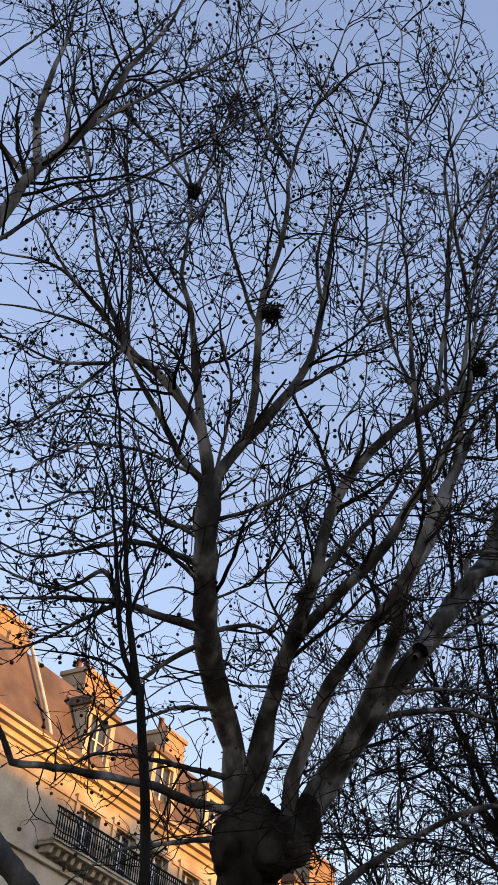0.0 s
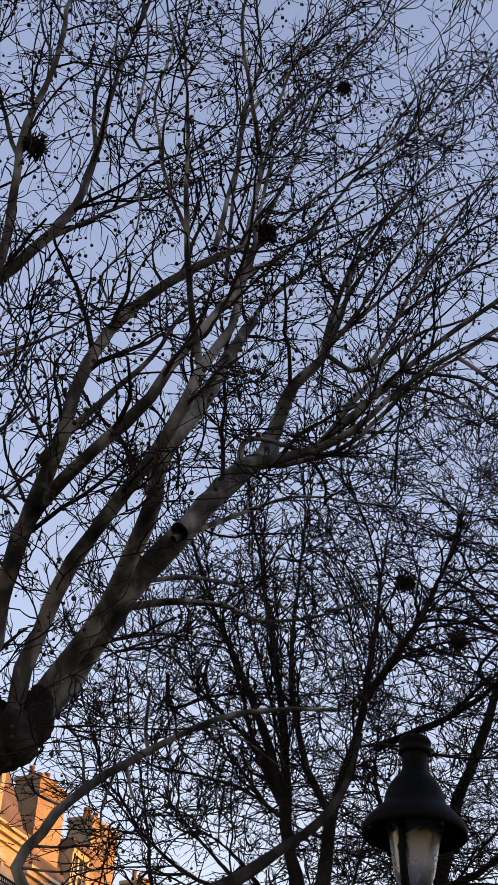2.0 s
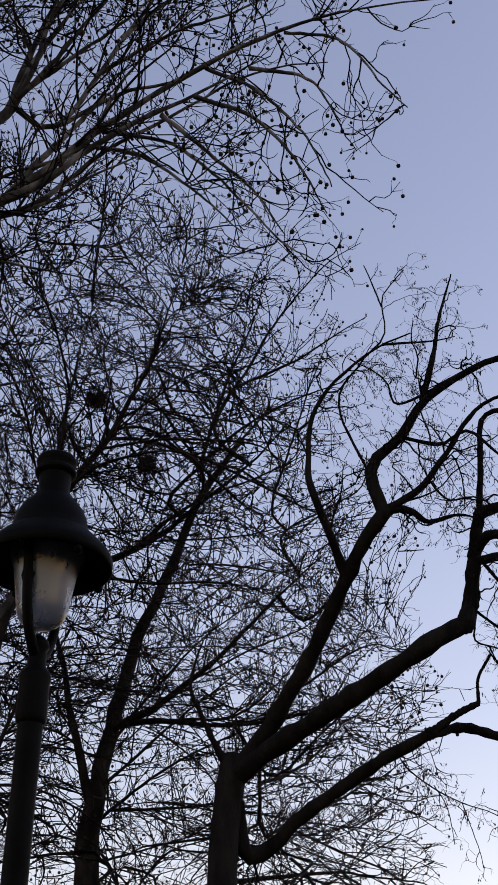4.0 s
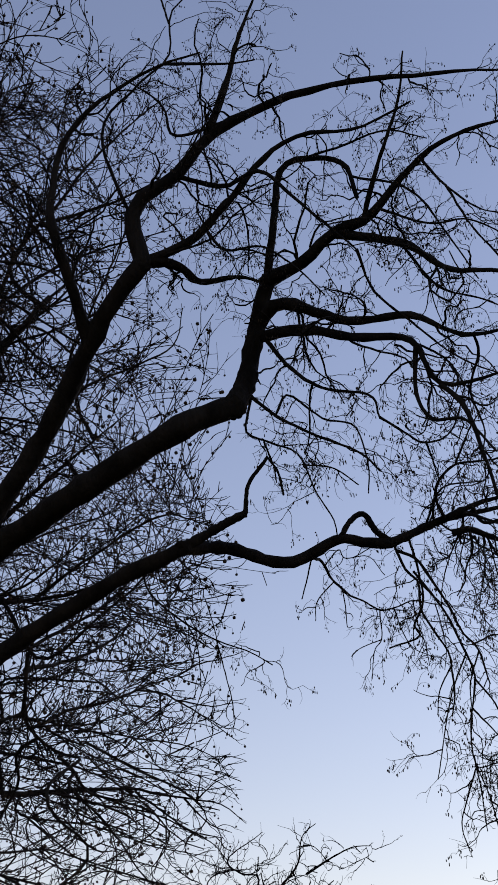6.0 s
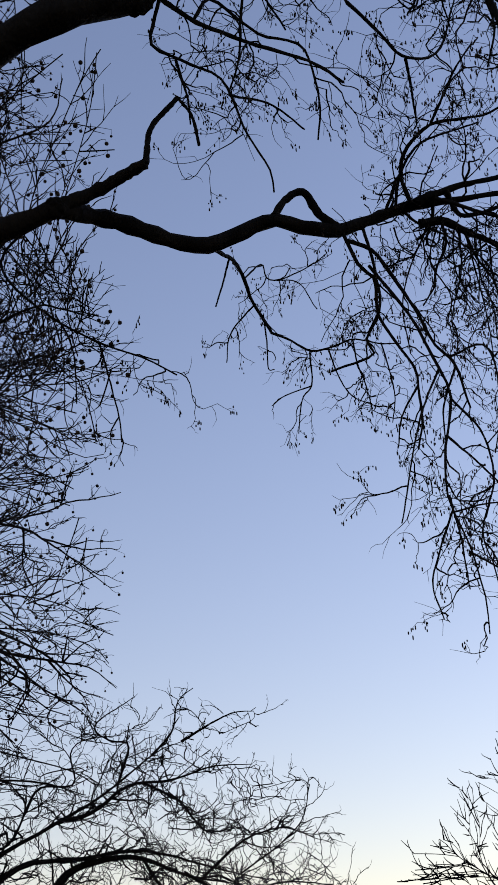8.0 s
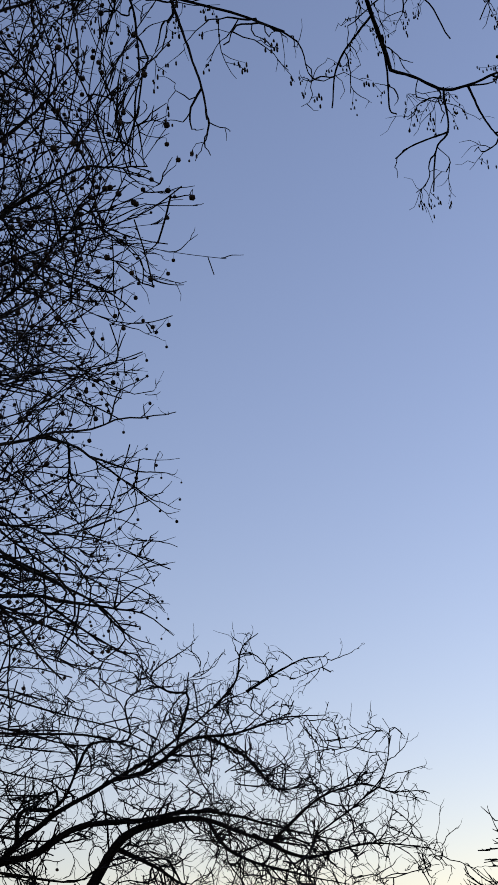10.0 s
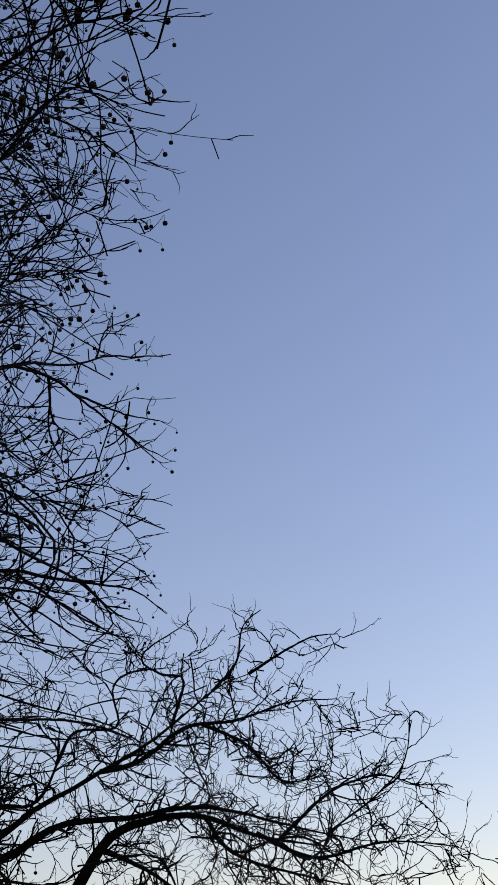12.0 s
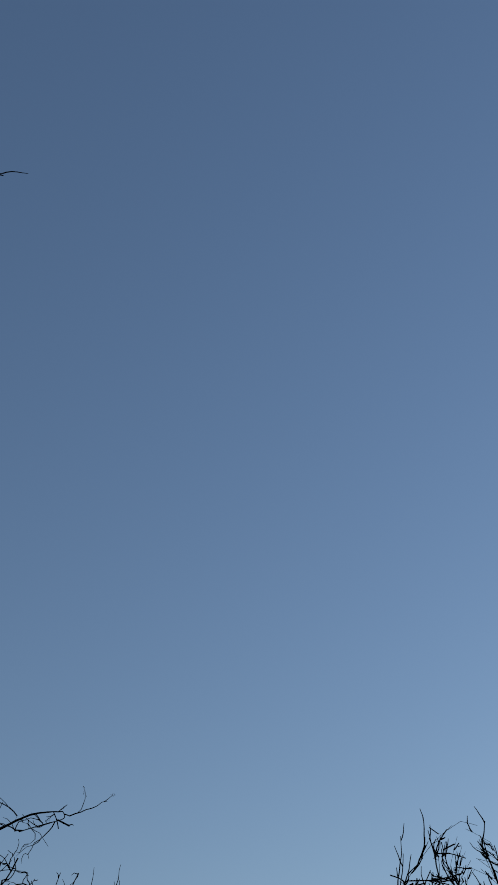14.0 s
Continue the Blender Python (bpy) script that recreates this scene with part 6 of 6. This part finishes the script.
def window(house, s, z0, wide, tall, b=-0.22):
    """A two-leaf window with frame, bars and dark panes."""
    bm = bmesh.new()
    s0, s1 = s - wide / 2, s + wide / 2
    for a0, a1, c0, c1 in ((s0, s0 + 0.07, z0, z0 + tall), (s1 - 0.07, s1, z0, z0 + tall), (s0 + 0.07, s1 - 0.07, z0, z0 + 0.09), (s0 + 0.07, s1 - 0.07, z0 + tall - 0.08, z0 + tall), (s - 0.05, s + 0.05, z0 + 0.09, z0 + tall - 0.08)):
        block(a0, a1, b, b + 0.07, c0, c1, bm)
    for f in (0.36, 0.68):
        block(s0 + 0.07, s - 0.05, b + 0.015, b + 0.055, z0 + tall * f - 0.02, z0 + tall * f + 0.02, bm)
        block(s + 0.05, s1 - 0.07, b + 0.015, b + 0.055, z0 + tall * f - 0.02, z0 + tall * f + 0.02, bm)
    w = part("window", bm, PAINT, house, "white painted window frame")
    for a0, a1 in ((s0 + 0.07, s - 0.05), (s + 0.05, s1 - 0.07)):
        part("pane", block(a0, a1, b + 0.02, b + 0.032, z0 + 0.09, z0 + tall - 0.08), PANE, w, "dark window glass")


def dormer(house, s, z, wide, tall, deep):
    bm = bmesh.new()
    block(s - wide / 2 - 0.02, s - wide / 2 + 0.22, -deep, -0.12, z, z + tall, bm)
    block(s + wide / 2 - 0.22, s + wide / 2 + 0.02, -deep, -0.12, z, z + tall, bm)
    block(s - wide / 2 + 0.22, s + wide / 2 - 0.22, -deep, -0.12, z, z + 0.15, bm)
    block(s - wide / 2 + 0.22, s + wide / 2 - 0.22, -deep, -0.12, z + tall - 0.25, z + tall, bm)
    d = part("dormer", bm, STONE, house)
    top = block(s - wide / 2 - 0.14, s + wide / 2 + 0.14, -deep - 0.4, 0.02, z + tall, z + tall + 0.14)
    block(s - wide / 2 - 0.04, s + wide / 2 + 0.04, -deep - 0.4, -0.06, z + tall + 0.14, z + tall + 0.36, top, lean=0.15)
    part("dormer_roof", top, SLATE, d, "grey zinc dormer roof")
    bm = bmesh.new()
    z0, t0, w0 = z + 0.15, tall - 0.4, wide - 0.44
    for a0, a1, c0, c1 in ((-w0 / 2, -w0 / 2 + 0.07, z0, z0 + t0), (w0 / 2 - 0.07, w0 / 2, z0, z0 + t0), (-0.05, 0.05, z0, z0 + t0), (-w0 / 2 + 0.07, -0.05, z0 + t0 * 0.5, z0 + t0 * 0.5 + 0.05), (0.05, w0 / 2 - 0.07, z0 + t0 * 0.5, z0 + t0 * 0.5 + 0.05)):
        block(s + a0, s + a1, -0.3, -0.23, c0, c1, bm)
    part("window_frame", bm, PAINT, d, "white painted window frame")
    part("pane", block(s - w0 / 2, s + w0 / 2, -0.29, -0.275, z0, z0 + t0), PANE, d, "dark window glass")


def chimney(house, s0, s1, b, z0, z1, pots, rng):
    bm = block(s0, s1, b - 0.55, b + 0.55, z0, z1)
    block(s0 - 0.08, s1 + 0.08, b - 0.63, b + 0.63, z1, z1 + 0.16, bm)
    block(s0 - 0.03, s1 + 0.03, b - 0.58, b + 0.58, z1 - 0.5, z1 - 0.4, bm)
    c = part("chimney", bm, RENDERED, house, "rendered chimney stack")
    for k in range(pots):
        p = spot(s0 + (s1 - s0) * (k + 0.5) / pots, b + rng.uniform(-0.1, 0.1), 0)
        h = rng.uniform(0.35, 0.6)
        z = z1 + 0.15
        lathe("chimney_pot", [(0.13, z), (0.12, z + 0.08), (0.095, z + h - 0.08), (0.12, z + h - 0.06), (0.12, z + h), (0.08, z + h), (0.08, z + 0.1)], p, POTCLAY, c, 10, "clay chimney pot")


def balcony(house, s0, s1, z, rng):
    """A stone slab on corbels with an iron railing of single bars."""
    slab = block(s0, s1, 0.0, 0.62, z - 0.14, z)
    block(s0 - 0.03, s1 + 0.03, 0.0, 0.68, z - 0.04, z + 0.02, slab)
    sl = part("balcony", slab, STONE, house)
    n = int((s1 - s0) / 0.36)
    shared = None
    for k in range(n):
        s = s0 + (k + 0.5) * (s1 - s0) / n
        part("corbel", block(s - 0.08, s + 0.08, 0.0, 0.4, z - 0.34, z - 0.14, lean=-0.08), STONE, sl)
    rail = block(s0, s1, 0.55, 0.61, z + 0.98, z + 1.03)
    block(s0, s1, 0.56, 0.60, z + 0.12, z + 0.15, rail)
    block(s0, s1, 0.56, 0.60, z + 0.82, z + 0.85, rail)
    r = part("railing", rail, IRON, house, "black iron railing")
    n = int((s1 - s0) / 0.12)
    for k in range(n):
        s = s0 + (k + 0.5) * (s1 - s0) / n
        if shared is None:
            bar = block(-0.014, 0.014, 0.568, 0.592, z + 0.03, z + 0.98, origin=np.zeros(2))
            block(-0.035, 0.035, 0.573, 0.587, z + 0.42, z + 0.56, bar, origin=np.zeros(2))
            shared = bpy.data.meshes.new("bar")
            bar.to_mesh(shared)
            bar.free()
        ob = link_mesh("bar", shared, IRON, r)
        p = FRONT + ALONG * s
        ob.location = (p[0], p[1], 0)


def house(s0, s1, cornice, ridge, windows, floors, seed, label, deep=11.0, balconies=()):
    """A town house: pierced front, side and back walls, cornice, mansard roof."""
    rng = np.random.default_rng(seed)
    base = spot((s0 + s1) / 2, 0, 0)
    h = thing("house", base, label, "house", "street houses")
    holes = [(s - 0.55, s + 0.55, z, z + t) for z, t in floors for s in windows]
    part("wall", pierced_wall(s0, s1, 0, cornice - 0.5, 0.45, holes), STONE, h, "pale limestone front wall")
    sides = block(s0, s0 + 0.4, -deep, -0.45, 0, cornice - 0.2)
    block(s1 - 0.4, s1, -deep, -0.45, 0, cornice - 0.2, sides)
    block(s0 + 0.4, s1 - 0.4, -deep, -deep + 0.4, 0, cornice - 0.2, sides)
    part("wall", sides, RENDERED, h)
    part("floor_slab", block(s0 + 0.4, s1 - 0.4, -deep + 0.4, -0.45, cornice - 3.4, cornice - 3.2), RENDERED, h)
    trim = block(s0, s1, -0.45, 0.12, cornice - 0.5, cornice - 0.3)
    block(s0, s1, -0.45, 0.30, cornice - 0.3, cornice - 0.12, trim)
    block(s0, s1, -0.45, 0.45, cornice - 0.12, cornice, trim)
    part("cornice", trim, STONE, h)
    part("frieze", block(s0, s1, 0.0, 0.07, cornice - 1.15, cornice - 1.0), STONE, h)
    for z, t in floors:
        for s in windows:
            window(h, s, z, 1.1, t)
            surround = block(s - 0.75, s - 0.55, 0.0, 0.06, z, z + t)
            block(s + 0.55, s + 0.75, 0.0, 0.06, z, z + t, surround)
            block(s - 0.8, s + 0.8, 0.0, 0.12, z + t, z + t + 0.22, surround)
            part("window_surround", surround, STONE, h)
        part("string_course", block(s0, s1, 0.0, 0.14, z - 0.62, z - 0.48), STONE, h)
    for z, a, b in balconies:
        balcony(h, a, b, z, rng)
    bm = bmesh.new()
    mid = cornice + (ridge - cornice) * 0.78
    rows = [[(0.1, cornice), (-1.25, mid), (-4.5, ridge), (-deep + 1.3, mid), (-deep - 0.1, cornice)]]
    ends = []
    for s in (s0, s1):
        ends.append([bm.verts.new(spot(s, b, z)) for b, z in rows[0]])
    for i in range(4):
        bm.faces.new((ends[0][i], ends[1][i], ends[1][i + 1], ends[0][i + 1]))
    bm.faces.new(ends[0])
    bm.faces.new(ends[1][::-1])
    bm.faces.new((ends[0][0], ends[0][4], ends[1][4], ends[1][0]))
    bmesh.ops.recalc_face_normals(bm, faces=bm.faces[:])
    part("roof", bm, SLATE, h, "grey zinc mansard roof")
    part("gutter", block(s0, s1, 0.30, 0.46, cornice + 0.003, cornice + 0.11), SLATE, h)
    return h, rng


h, rng = house(-14.0, 14.8, 18.0, 22.2, [-12.6, -10.6, -8.6, -6.6, -4.6, -2.6, -0.6, 4.9, 6.9, 8.9, 10.9, 12.9], [(15.15, 1.75), (11.7, 2.3), (8.2, 2.4), (4.6, 2.4), (0.6, 2.6)], 31,
               "sunlit limestone town house with mansard roof and iron balcony", balconies=[(15.1, 2.7, 14.6)])
for s in (-10.6, -6.8, -3.0, 4.95, 8.85, 12.4):
    dormer(h, s, 18.35, 1.5, 1.95, 1.6)
for s0, s1, top, pots in ((-11.0, -9.0, 23.6, 6), (-3.6, -1.4, 23.6, 6), (0.7, 2.8, 22.6, 5), (6.0, 8.0, 22.8, 6), (11.3, 12.6, 22.8, 4)):
    chimney(h, s0, s1, -2.6, 20.8, top, pots, rng)
pipe = smooth_line([spot(2.3, 0.16, 18.1), spot(2.25, -0.1, 18.9), spot(2.0, -1.1, 21.4), spot(1.9, -1.5, 22.2)], 14)
link_mesh("drain_pipe", limb_mesh("drain_pipe", pipe, np.full(14, 0.07), 8, rng, 0.0), PAINT, h, "pale drain pipe")

h, rng = house(14.8, 22.7, 17.2, 20.4, [16.2, 18.6, 21.0], [(14.2, 1.9), (10.8, 2.3), (7.4, 2.3), (4.2, 2.2), (0.6, 2.5)], 32, "sunlit ochre town house with tall chimney stacks")
for s0, s1, top, pots in ((16.0, 18.0, 21.0, 4), (20.3, 22.5, 21.0, 5)):
    chimney(h, s0, s1, -1.0, 18.2, top, pots, rng)
for s in (19.2,):
    dormer(h, s, 17.5, 1.4, 1.7, 1.4)

h, rng = house(27.5, 46.0, 18.2, 20.8, [29.0, 31.0, 33.0, 35.2, 37.4, 39.6, 41.8, 44.0], [(15.2, 1.9), (11.8, 2.3), (8.4, 2.3), (5.2, 2.2), (0.6, 2.6)], 33, "distant town house with a low grey roof")
for s0, s1, top, pots in ((29.0, 31.0, 21.5, 5), (36.0, 38.0, 21.5, 6), (43.0, 45.0, 21.5, 5)):
    chimney(h, s0, s1, -3.0, 19.0, top, pots, rng)

# the row of houses across the park, which keeps the trees in shade
ACROSS = FRONT + np.array((toward_sun.x, toward_sun.y)) * 115
for k in range(5):
    s0 = -62 + k * 28
    base = spot(s0 + 14, 0, 0, origin=ACROSS)
    far_house = thing("house", (*base[:2], 0), "tall stone house of the row across the park", "house", "houses across the park")
    part("wall", block(s0, s0 + 27.996, -6, 6, 0, 20.5, origin=ACROSS), STONE, far_house)
    part("cornice", block(s0, s0 + 27.996, -6.3, 6.3, 20.5, 20.9, origin=ACROSS), STONE, far_house)
    bm = block(s0, s0 + 27.996, -5.6, 5.6, 20.9, 24.4, origin=ACROSS)
    part("roof", bm, SLATE, far_house, "grey zinc roof")
    for c in range(3):
        part("chimney", block(s0 + 4 + c * 9, s0 + 6 + c * 9, -0.6, 0.6, 24.4, 25.6, origin=ACROSS), RENDERED, far_house)
